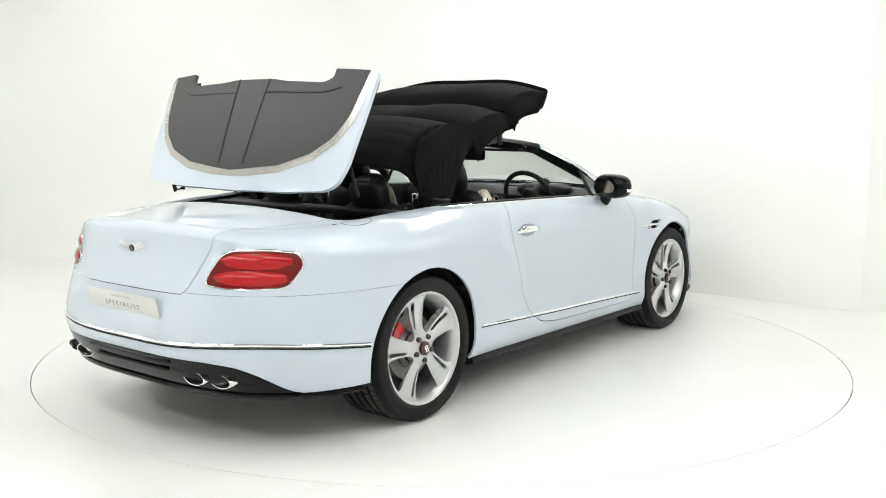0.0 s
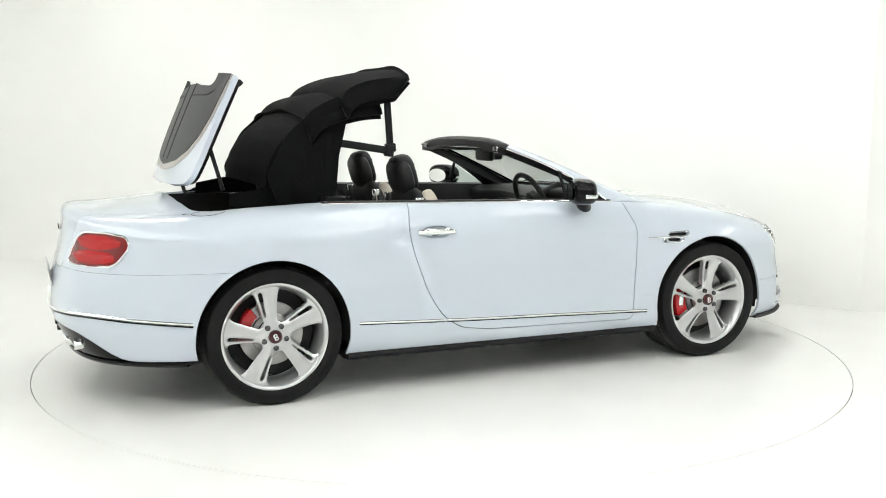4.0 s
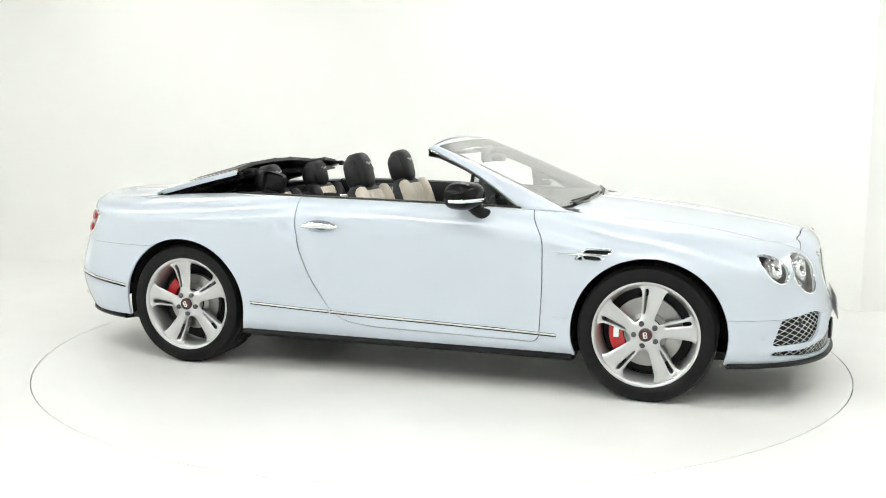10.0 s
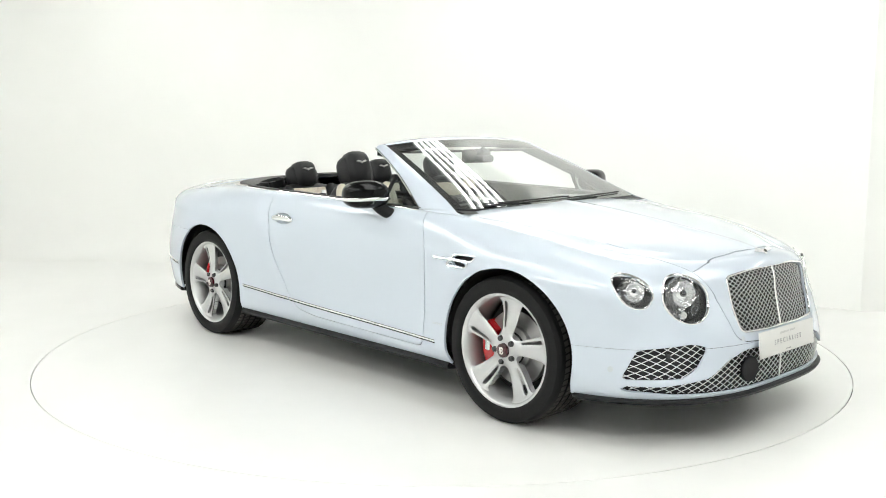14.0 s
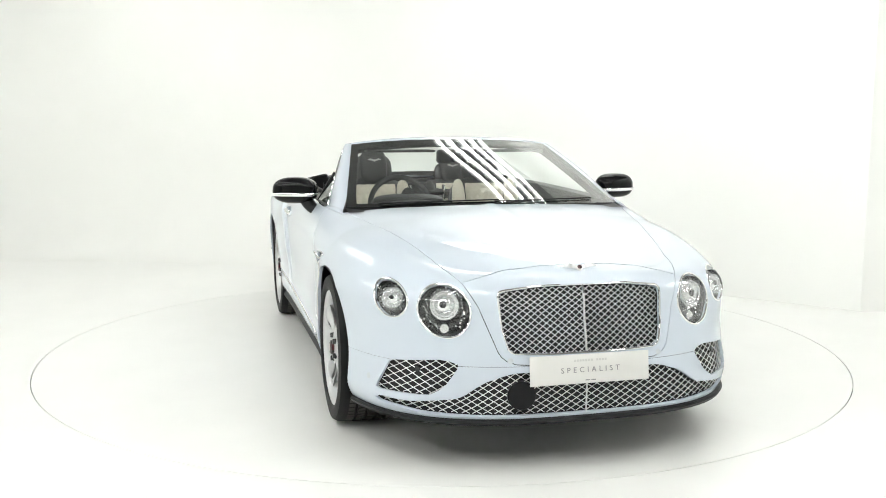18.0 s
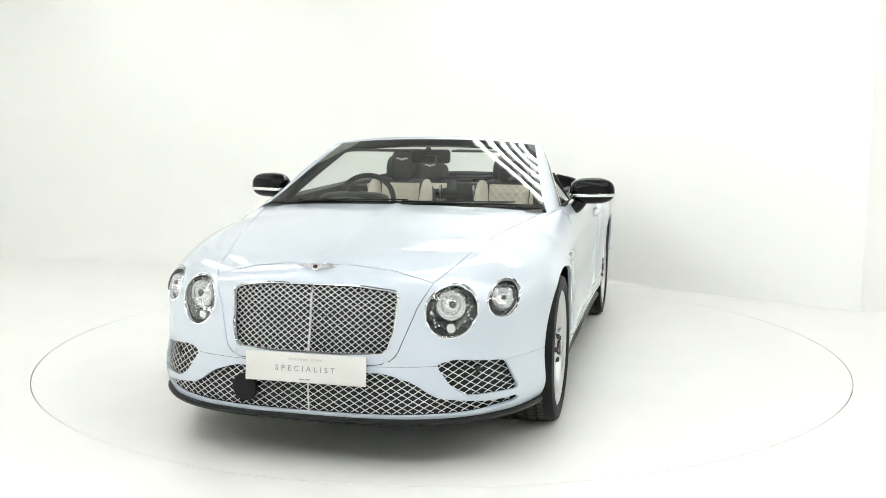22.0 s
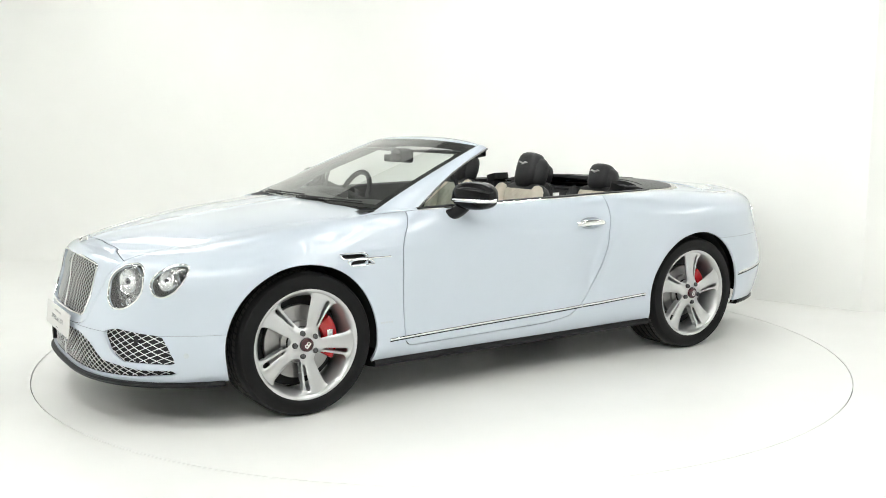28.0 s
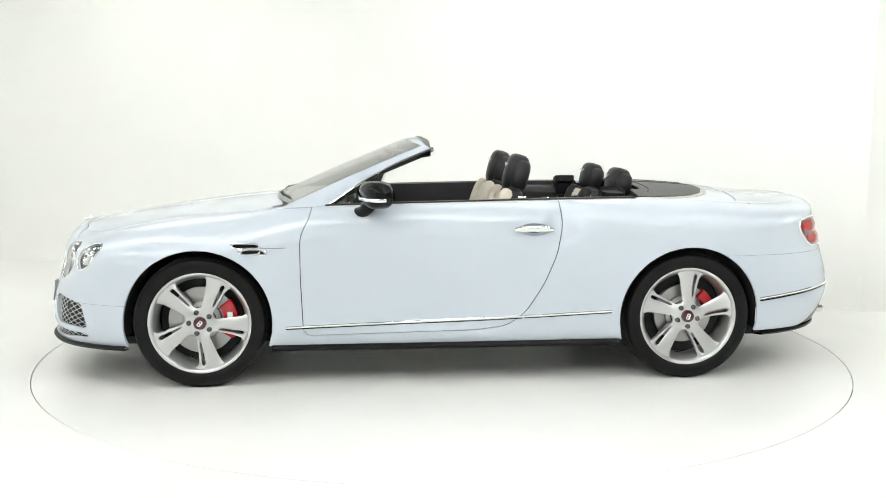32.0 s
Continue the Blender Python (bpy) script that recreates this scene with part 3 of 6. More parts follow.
    inner = Geo([(x * 0.985, y - 0.022, z - 0.012) if y > 0.05 else (x - 0.03 * np.sign(x), y, z - 0.012) for x, y, z in SKIN.v], SKIN.f)
    for ax, ar in ARCHES:
        _, inner = cut_by(inner, "xz", ellipse(ax, HUB_Z, ar + 0.012, ar + 0.012, 48))
    for cy, cz, ry, rz in (LAMP_IN, LAMP_OUT):
        _, inner = cut_by(inner, "yz", ellipse(cy, cz, ry, rz), where=front)
    under = Geo([(x - 0.02, y * 0.985, z - 0.03) for x, y, z in HOOD_SHEET.v], HOOD_SHEET.f)
    part("inner_shell", inner.add(under).both(), DARK, car)
    # wheel housings
    for sx in (1, -1):
        for sy in (1, -1):
            g = lathe([(ARCH_R + 0.012, 0.0), (ARCH_R + 0.012, -0.33), (0.05, -0.33)], 40, "y", a0=-0.2, a1=math.pi + 0.2)
            if sy < 0:
                g = g.mirrored()
            part("wheel_liner", g, LINER, car, m=pose(sx * HUB_X, sy * 0.90, HUB_Z))
    # floor pan
    part("floor_pan", box(3.9, 1.35, 0.05, 0.01, at=(0, 0, 0.215)), DARK, car)
    part("floor_pan", box(1.9, 1.74, 0.05, 0.01, at=(0, 0, 0.205)), DARK, car)


# ---------------------------------------------------------------- wheels
def build_wheel(car, x, side, turn):
    """side: +1 left, -1 right. Built facing +y and mirrored for the other flank."""
    e = new("wheel")
    e.parent = car
    e.matrix_basis = pose(x, side * (HUB_Y + 0.040), HUB_Z)
    rot = Matrix.Rotation(radians(turn), 4, "Y")

    def put(name, g, material, label="", ang=35):
        g = g.moved(rot)
        if side < 0:
            g = g.mirrored()
        return part(name, g, material, e, label, angle=ang)
    # y = 0 is the rim's outer face
    R, rr = 0.362, 0.277
    side_out = [(rr - 0.004, -0.012), (rr + 0.004, 0.0), (rr + 0.016, 0.008), (rr + 0.034, 0.011), (R - 0.014, 0.004), (R - 0.004, -0.012), (R - 0.0005, -0.028)]
    grooves = []
    for gy in (-0.080, -0.130, -0.180, -0.230):
        grooves += [(R + 0.001, gy + 0.006), (R - 0.007, gy + 0.005), (R - 0.007, gy - 0.005), (R + 0.001, gy - 0.006)]
    side_in = [(R - 0.0005, -0.280), (R - 0.012, -0.300), (rr + 0.03, -0.306), (rr, -0.292)]
    put("tyre", lathe(side_out + grooves + side_in, 96), RUBBER, "low-profile black tyre")
    # tread blocks: slanted bars round both shoulders
    g = Geo()
    for i in range(72):
        a = 2 * math.pi * i / 72
        for y0, y1, sk in ((-0.022, -0.071, 0.03), (-0.089, -0.121, 0.02), (-0.139, -0.171, -0.02), (-0.189, -0.221, -0.02), (-0.239, -0.282, -0.03)):
            w = 2 * math.pi / 72 * 0.36
            q = []
            for rad in (R - 0.004, R + 0.0035):
                rad_e = rad - (0.006 if y0 > -0.03 else 0)
                q += [(rad_e * math.cos(a - w), y0, rad_e * math.sin(a - w)), (rad_e * math.cos(a + w), y0, rad_e * math.sin(a + w)),
                      (rad * math.cos(a + w + sk), y1, rad * math.sin(a + w + sk)), (rad * math.cos(a - w + sk), y1, rad * math.sin(a - w + sk))]
            g.add(Geo(q, [(4, 5, 6, 7), (0, 4, 7, 3), (1, 2, 6, 5), (0, 1, 5, 4), (2, 3, 7, 6)]))
    tagged(put("tread", g, TREAD, ang=20), kind="stuff")
    rim = lathe([(rr, -0.235), (rr + 0.004, -0.225), (rr - 0.022, -0.20), (rr - 0.040, -0.12), (rr - 0.034, -0.05), (rr - 0.020, -0.022), (rr - 0.012, -0.008),
                 (rr - 0.004, -0.002), (rr + 0.004, -0.001), (rr + 0.006, -0.010)], 96)
    put("rim", rim, SILVER, "polished silver alloy rim")

    # five slotted blades
    def face(r):
        return ease(r, [(0.0, -0.012), (0.05, -0.012), (0.10, -0.020), (0.18, -0.022), (0.25, -0.014), (0.29, -0.010)])

    step = 2 * math.pi / 5
    polar = lambda pts, c: [(r * math.cos(c + a), r * math.sin(c + a)) for r, a in pts]
    window = [(0.094, 0.47), (0.16, 0.335), (0.232, 0.290), (0.256, 0.345), (0.262, 0.62), (0.257, step - 0.265), (0.232, step - 0.228), (0.15, step - 0.24),
              (0.088, step - 0.30), (0.078, 0.72)]
    slot = [(0.106, 0.285), (0.122, 0.215), (0.18, 0.160), (0.232, 0.130), (0.245, 0.155), (0.241, 0.212), (0.232, 0.228), (0.18, 0.252), (0.125, 0.305), (0.110, 0.32)]
    for k in range(5):
        c = step * k
        holes = [rounded(polar(window, c), 0.020, 6), rounded(polar(window, c - step), 0.020, 6), rounded(polar(slot, c), 0.007, 4)]
        g = Geo()
        na, nr = 64, 60
        for i in range(na + 1):
            a = c + 0.67 - step + step * i / na
            for j in range(nr + 1):
                r = 0.030 + 0.240 * j / nr
                g.v.append((r * math.cos(a), 0.0, r * math.sin(a)))
        for i in range(na):
            for j in range(nr):
                q = i * (nr + 1) + j
                g.f.append((q, q + 1, q + nr + 2, q + nr + 1))
        for line in holes:
            _, g = cut_by(g, "xz", line)
        A = np.asarray(g.v)
        near = [sdf(A[:, [0, 2]], line) for line in holes]
        big, small = np.minimum(near[0], near[1]), near[2]
        out = Geo([], g.f)
        for i, (x0, _, z0) in enumerate(g.v):
            r = math.hypot(x0, z0)
            y = face(r) - 0.012 * math.exp(-max(big[i], 0) / 0.016) * min(1.0, max(0.0, (r - 0.05) / 0.06)) - 0.006 * math.exp(-max(small[i], 0) / 0.007)
            out.v.append((x0, y, z0))
        put("spoke", flanged(flip(out), 0.038), SILVER)
    put("hub_disc", lathe([(0.0, -0.030), (0.03, -0.030), (0.050, -0.016), (0.066, -0.018), (0.078, -0.036), (0.078, -0.07)], 40), SILVER)
    for k in range(5):
        a = 2 * math.pi * (k + 0.44) / 5
        nut = lathe([(0.0, 0.0), (0.009, 0.0), (0.0125, -0.003), (0.013, -0.012), (0.015, -0.013), (0.015, -0.026)], 12)
        put("wheel_nut", nut.moved(Matrix.Translation((0.060 * math.cos(a), 0.0, 0.060 * math.sin(a)))), LAMPDARK)
    cap = lathe([(0.0, 0.006), (0.024, 0.005), (0.034, 0.001), (0.035, -0.010), (0.038, -0.014)], 32)
    put("centre_cap", cap, BADGERED, "maroon centre cap")
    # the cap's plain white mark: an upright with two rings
    mk = box(0.006, 0.004, 0.032, 0.001, at=(-0.008, 0.007, 0))
    for zz in (-0.0078, 0.0078):
        mk.add(lathe([(0.0100, 0.0055), (0.0100, 0.0085), (0.0050, 0.0085), (0.0050, 0.0055)], 16, closed=True).moved(Matrix.Translation((0.001, 0, zz))))
    put("cap_mark", mk, PLATE)
    # brake
    DR = 0.186 if x > 0 else 0.168
    disc = lathe([(0.075, -0.075), (0.105, -0.085), (0.110, -0.10), (DR, -0.10), (DR, -0.132), (0.11, -0.132)], 64)
    ob = part("brake_disc", disc if side > 0 else disc.mirrored(), DISCIRON, e)
    hat = lathe([(0.0, -0.062), (0.078, -0.064), (0.086, -0.098)], 32)
    part("disc_hat", hat if side > 0 else hat.mirrored(), LAMPDARK, e)
    a0 = 142 if x > 0 else 128
    aa = [radians(a0 + i * 5) for i in range(15 if x > 0 else 9)]
    outer = [((DR + 0.014) * math.cos(a), (DR + 0.014) * math.sin(a)) for a in aa]
    inner = [(0.122 * math.cos(a), 0.122 * math.sin(a)) for a in aa[::-1]]
    cal = prism(outer + inner, -0.068, -0.15, "y", 0.008)
    part("caliper", cal if side > 0 else cal.mirrored(), RED, e, "red brake caliper")
    if x > 0:
        am = radians(a0 + 35)
        lab = box(0.030, 0.003, 0.085, 0.004).moved(Matrix.Translation((0.158 * math.cos(am), -0.066, 0.158 * math.sin(am))) @ Matrix.Rotation(math.pi - am, 4, "Y"))
        part("caliper_label", lab if side > 0 else lab.mirrored(), LAMPBOWL, e, "pale plate on the caliper")
    back = lathe([(0.0, -0.15), (0.235, -0.15)], 48)
    part("backing_plate", back if side > 0 else back.mirrored(), DARK, e)
    return e


CAR = new("convertible_car")
tagged(CAR, "pearl white open two-door luxury convertible on a turntable", "car")
build_body(CAR)
for sx, sy, tn in ((1, 1, -40.7), (1, -1, -7.7), (-1, 1, -18.7), (-1, -1, -25.7)):
    build_wheel(CAR, sx * HUB_X, sy, tn)


# ---------------------------------------------------------------- points on the skin
TRI = []
for _q in SKIN.f:
    TRI += [(_q[0], _q[1], _q[2]), (_q[0], _q[2], _q[3])]
TRI = np.asarray(TRI)
SKV = np.asarray(SKIN.v)


def on_skin(plane, a, b, lift=0.0, where=None):
    """The skin's point (left half) that shows at (a, b) along an axis, moved out by lift, and its normal."""
    P = np.asarray([tail_uv(p) for p in SKV]) if plane == "tail" else SKV[:, ["xyz".index(k) for k in plane]]
    A, B, C = P[TRI[:, 0]], P[TRI[:, 1]], P[TRI[:, 2]]
    d = (B[:, 0] - A[:, 0]) * (C[:, 1] - A[:, 1]) - (C[:, 0] - A[:, 0]) * (B[:, 1] - A[:, 1])
    d = np.where(np.abs(d) < 1e-12, 1e-12, d)
    u = ((a - A[:, 0]) * (C[:, 1] - A[:, 1]) - (C[:, 0] - A[:, 0]) * (b - A[:, 1])) / d
    v = ((B[:, 0] - A[:, 0]) * (b - A[:, 1]) - (a - A[:, 0]) * (B[:, 1] - A[:, 1])) / d
    ok = (u > -1e-3) & (v > -1e-3) & (u + v < 1.002)
    if where:
        ok &= where(SKV[TRI[:, 0]])
    k = np.flatnonzero(ok)
    if not len(k):
        P2 = np.where(where(SKV), 0.0, 9.0) if where else 0.0
        i = int(np.argmin(np.hypot(P[:, 0] - a, P[:, 1] - b) + P2))
        return Vector(SKV[i]), Vector((1, 0, 0))
    k = k[0]
    p = SKV[TRI[k, 0]] * (1 - u[k] - v[k]) + SKV[TRI[k, 1]] * u[k] + SKV[TRI[k, 2]] * v[k]
    n = np.cross(SKV[TRI[k, 1]] - SKV[TRI[k, 0]], SKV[TRI[k, 2]] - SKV[TRI[k, 0]])
    n = Vector(n / np.linalg.norm(n))
    return Vector(p) + n * lift, n


FRONT = lambda p: p[:, 0] > 1.5
REAR = lambda p: p[:, 0] < -1.5


def mir(p):
    return Vector((p[0], -p[1], p[2]))


def two(name, g, material, parent, label="", **k):
    """A part on the left and its mirror image on the right."""
    return part(name, g, material, parent, label, **k), part(name, g.mirrored(), material, parent, label, **k)


def ribbon(path, h, d, sharp=True):
    """A bar along skin points (point, normal): h high, standing d proud, rounded."""
    g = Geo()
    for p, n in path:
        up = Vector((0, 0, 1))
        up = (up - n * up.dot(n)).normalized()
        for a, b in ((-0.5, -0.3), (-0.5, 0.55), (-0.25, 1.0), (0.25, 1.0), (0.5, 0.55), (0.5, -0.3)):
            g.v.append(tuple(p + up * (a * h) + n * (b * d)))
    for i in range(len(path) - 1):
        for k in range(5):
            g.f.append((i * 6 + k, i * 6 + k + 1, (i + 1) * 6 + k + 1, (i + 1) * 6 + k))
    e = (len(path) - 1) * 6
    g.f += [tuple(range(6))[::-1], tuple(e + k for k in range(6))]
    return g


# ---------------------------------------------------------------- trim, lamps, grilles
def diamond_mesh(line, setback, pu, pv, r, closed_side, where):
    """Crossing slanted bars that fill an outline on the nose, left half up to the centre line."""
    g = Geo()
    P = np.asarray(line)
    y0, y1, z0, z1 = P[:, 0].min(), P[:, 0].max(), P[:, 1].min(), P[:, 1].max()
    y0 = max(y0, 0.0)
    slope = pv / pu
    for sgn in (1, -1):
        n = int((y1 - y0 + (z1 - z0) / slope) / pu) + 3
        for k in range(-n, 2 * n):
            # z = z0 + sgn * slope * (y - k*pu)
            ys = np.linspace(y0, y1, 160)
            zs = z0 + sgn * slope * (ys - k * pu)
            ok = (sdf(np.stack([ys, zs], 1), line) < -0.001) & (zs >= z0) & (zs <= z1)
            idx = np.flatnonzero(ok)
            if len(idx) < 3:
                continue
            for run in np.split(idx, np.flatnonzero(np.diff(idx) > 1) + 1):
                if len(run) < 3:
                    continue
                m = max(2, min(7, len(run) // 8 + 2))
                sel = [run[int(round(t * (len(run) - 1) / (m - 1)))] for t in range(m)]
                pts = [on_skin("yz", ys[i], zs[i], -setback + (0.002 if sgn > 0 else 0), FRONT)[0] for i in sel]
                g.add(tube(pts, r, 6))
    return g


def frame_path(line, lift, where, n=None):
    pts = []
    for a, b in line:
        if a < -0.001:
            continue
        pts.append(on_skin("yz", max(a, 0.0), b, lift, where)[0])
    return pts


def skin_piece(line, plane, where, lift):
    """The piece of skin inside an outline, moved inward or outward."""
    g, _ = cut_by(SKIN, plane, line, where=where)
    A = np.asarray(g.v)
    nrm = np.zeros_like(A)
    for q in g.f:
        n = np.cross(A[q[2]] - A[q[0]], A[q[-1]] - A[q[1]])
        for i in q:
            nrm[i] += n
    nrm /= np.maximum(np.linalg.norm(nrm, axis=1), 1e-12)[:, None]
    return Geo([tuple(p) for p in A + nrm * lift], g.f)


def build_front(car):
    isf = lambda p: p[0] > 1.6
    # main grille
    e = new("radiator_grille")
    e.parent = car
    tagged(e, "bright diamond mesh grille in a chrome frame")
    g = diamond_mesh(GRILLE_LINE, 0.020, 0.0335, 0.0252, 0.0017, True, FRONT)
    tagged(part("grille_mesh", g.both(), MESHMETAL, e, "bright crossed diamond mesh"), kind="stuff")
    fp = frame_path(GRILLE_LINE, 0.001, FRONT)
    fp = [p for p in fp]
    fr = tube(fp + [mir(p) for p in fp[::-1] if p.y > 0.001], 0.0046, 8, close=True)
    part("grille_frame", fr, CHROME, e, "chrome frame")
    part("grille_backing", skin_piece(grow(GRILLE_LINE, 0.004), "yz", isf, -0.065).both(), DARK, e)
    bar = [on_skin("yz", 0.0, z, -0.008, FRONT)[0] for z in np.linspace(0.503, 0.795, 8)]
    part("centre_bar", tube([(p.x, 0, p.z) for p in bar], 0.0055, 6), CHROME, e)
    # lower and outer intakes
    for nm, line, whole in (("lower_grille", LOW_LINE, True), ("side_intake", FOG_LINE, False)):
        g = diamond_mesh(line, 0.018, 0.045, 0.0300, 0.0020, True, FRONT)
        back = skin_piece(grow(line, 0.004), "yz", isf, -0.06)
        if whole:
            e = new(nm)
            e.parent = car
            tagged(part("grille_mesh", g.both(), MESHMETAL, e), kind="stuff")
            part("grille_backing", back.both(), DARK, e)
            p0, p1 = on_skin("yz", 0, 0.25, -0.012, FRONT)[0], on_skin("yz", 0, 0.43, -0.012, FRONT)[0]
            part("centre_bar", tube([(p0.x, 0, 0.247), (p1.x, 0, 0.434)], 0.004, 6), MESHMETAL, e)
            c = on_skin("yz", 0.29, 0.333, 0.0, FRONT)[0]
            part("radar_disc", lathe([(0.0, 0.004), (0.056, 0.004), (0.060, 0.0), (0.060, -0.03)], 32, "x").moved(
                Matrix.Translation((c.x - 0.005, -0.29, 0.333)) @ Matrix.Rotation(radians(-8), 4, "Z")), SATINBLACK, e, "black round radar cover")
        else:
            for sy in (1, -1):
                e = new(nm)
                e.parent = car
                tagged(part("grille_mesh", g if sy > 0 else g.mirrored(), MESHMETAL, e), kind="stuff")
                part("grille_backing", back if sy > 0 else back.mirrored(), DARK, e)
                c = on_skin("yz", 0.70, 0.43, -0.012, FRONT)[0]
                part("sensor", lathe([(0.0, 0.004), (0.011, 0.004), (0.013, 0.0), (0.013, -0.02)], 16, "x").moved(
                    Matrix.Translation((c.x, sy * c.y, c.z)) @ Matrix.Rotation(sy * radians(25), 4, "Z")), LAMPDARK, e)
    # black lip under the bumper
    path = []
    for col in ROWS[:NF + 1] + [r for r in ROWS[NF + 1:] if r[0][0] > 0.0][:1]:
        x, y, z = col[0]
        if x < 1.77:
            break
        path.append(Vector((x, y, z)))
    g = Geo()
    for i, p in enumerate(path):
        a, b = path[max(i - 1, 0)], path[min(i + 1, len(path) - 1)]
        t = (b - a).normalized()
        o = Vector((-t.y, t.x, 0)).normalized() * -1
        if o.x < 0 and i == 0:
            o = -o
        o = Vector((1, 0, 0)) if i == 0 else (o if o.dot(Vector((p.x - 1.0, p.y, 0))) > 0 else -o)
        for du, dz in ((-0.004, 0.006), (0.016, 0.002), (0.022, -0.006), (0.014, -0.020), (-0.05, -0.022)):
            q = p + o * du
            g.v.append((q.x, max(q.y, 0) if i else 0, p.z + dz))
    for i in range(len(path) - 1):
        for k in range(4):
            g.f.append((i * 5 + k, (i + 1) * 5 + k, (i + 1) * 5 + k + 1, i * 5 + k + 1))
    part("front_lip", g.both(), SATINBLACK, car, "gloss black front lip", merge=0.0005)
    # headlamps
    for cy, cz, ry, rz in (LAMP_IN, LAMP_OUT):
        big = ry > 0.08
        lens = skin_piece(ellipse(cy, cz, ry - 0.004, rz - 0.004), "yz", isf, 0.003)
        ring = [on_skin("yz", a, b, 0.0, FRONT)[0] for a, b in ellipse(cy, cz, ry, rz, 44)]
        bez = tube(ring, 0.0048, 8, close=True)
        c = on_skin("yz", cy, cz, 0.0, FRONT)
        ax = (c[1] * 0.80 + Vector((0.45, 0.03, 0.02))).normalized()
        M = Matrix.Translation(c[0]) @ ax.to_track_quat("X", "Z").to_matrix().to_4x4()
        R = max(ry, rz)
        bowl = lathe([(R * 0.97, -0.020), (R * 0.95, -0.05), (R * 0.80, -0.085), (R * 0.45, -0.105), (0.0, -0.11)], 40, "x")
        k = 0.62 if big else 0.66
        oz = R * 0.20 if big else R * 0.05
        rings = lathe([(R * k, -0.060), (R * k, -0.018), (R * (k - 0.05), -0.010), (R * (k - 0.10), -0.018), (R * (k - 0.16), -0.032),
                       (R * (k - 0.20), -0.030), (R * (k - 0.24), -0.040)], 36, "x").moved(Matrix.Translation((0, 0, oz)))
        ball = lathe([(R * (k - 0.23), -0.045), (R * (k - 0.26), -0.030), (R * (k - 0.34), -0.020), (R * 0.15, -0.014), (0.0, -0.012)], 28, "x").moved(
            Matrix.Translation((0, 0, oz)))
        pupil = lathe([(R * 0.15, -0.020), (R * 0.14, -0.009), (R * 0.10, -0.005), (0.0, -0.002)], 24, "x").moved(Matrix.Translation((0, R * 0.06, oz + R * 0.04)))
        studs = Geo()
        rnd = random.Random(7 if big else 3)
        for i in range(46):
            a = 2 * math.pi * i / 46
            q = R * rnd.uniform(0.70, 0.94)
            w = R * rnd.uniform(0.05, 0.10)
            studs.add(box(w, w, w * rnd.uniform(0.6, 1.6), 0.001, at=(0, 0, 0)).moved(
                Matrix.Translation((-0.050 + 0.02 * (q / R - 0.7), q * math.cos(a), q * math.sin(a))) @ Matrix.Rotation(rnd.uniform(0, 3), 4, (0.6, 0.5, 0.62))))
        moon = lathe([(0.0, -0.020), (R * 0.17, -0.020), (R * 0.20, -0.024), (R * 0.20, -0.05)], 20, "x").moved(Matrix.Translation((0, 0, -R * 0.72)))
        for sy in (1, -1):
            e = new("headlamp")
            e.parent = car
            tagged(e, "round clear headlamp with a chrome bezel")
            mm = lambda g: g if sy > 0 else g.mirrored()
            part("lens", mm(lens), LENS, e, "clear lens").visible_shadow = False
            part("bezel", mm(bez), CHROME, e, "chrome bezel")
            part("bowl", mm(bowl.moved(M)), LAMPGREY, e)
            part("reflector_ring", mm(rings.moved(M)), LAMPWHITE, e, "bright ring round the projector")
            part("projector", mm(ball.moved(M)), LAMPBOWL, e, "bright projector bowl")
            part("pupil", mm(pupil.moved(M)), GLASSBALL, e, "dark glass projector eye")
            tagged(part("facets", mm(studs.moved(M)), CHROME, e, "bright cut-glass facets"), kind="stuff")
            if big:
                part("daytime_light", mm(moon.moved(M)), LAMPWHITE, e, "white daytime light")
    # parking sensors
    for y, z in ((0.335, 0.480), (0.865, 0.365)):
        p, n = on_skin("yz", y, z, 0.0, FRONT)
        ring = lathe([(0.013, 0.0015), (0.0115, 0.0022), (0.010, 0.0015), (0.0, 0.0015)], 16, "x").moved(
            Matrix.Translation(p) @ n.to_track_quat("X", "Z").to_matrix().to_4x4())
        two("parking_sensor", ring, SENSORPAINT, car)


LAMPGREY = mat("lamp_bowl_grey", (0.50, 0.505, 0.51), 0.12, 0.9, bump=0.9, bscale=70, rvary=0.06, vscale=30)
LAMPWHITE = mat("lamp_bright_ring", (0.90, 0.90, 0.91), 0.14, 0.75, coat=0.6, rvary=0.04)
GLASSBALL = mat("projector_glass", (0.05, 0.05, 0.055), 0.05, 0.2, coat=1.0, rvary=0.02)
SENSORPAINT = mat("sensor_paint", (0.52, 0.56, 0.60), 0.35, coat=0.5, vary=0.02)
BRUSHED = mat("brushed_metal", (0.52, 0.50, 0.475), 0.24, 1.0, bump=0.06, bscale=300, rvary=0.05, stretch=(1, 12, 1))


def wings(scale):
    """A plain winged shape round a small disc."""
    g = Geo()
    for s in (1, -1):
        for k in range(4):
            w = [(0.010, -0.004 + k * 0.004), (0.075 - k * 0.008, 0.010 + k * 0.0035), (0.070 - k * 0.008, 0.0125 + k * 0.0035), (0.012, -0.001 + k * 0.004)]
            g.add(prism([(s * a * scale, b * scale) for a, b in w], 0.0, 0.004 + 0.001 * k, "x"))
    g.add(lathe([(0.0, 0.007), (0.010 * scale, 0.0065), (0.013 * scale, 0.003), (0.013 * scale, 0.0)], 20, "x"))
    return g


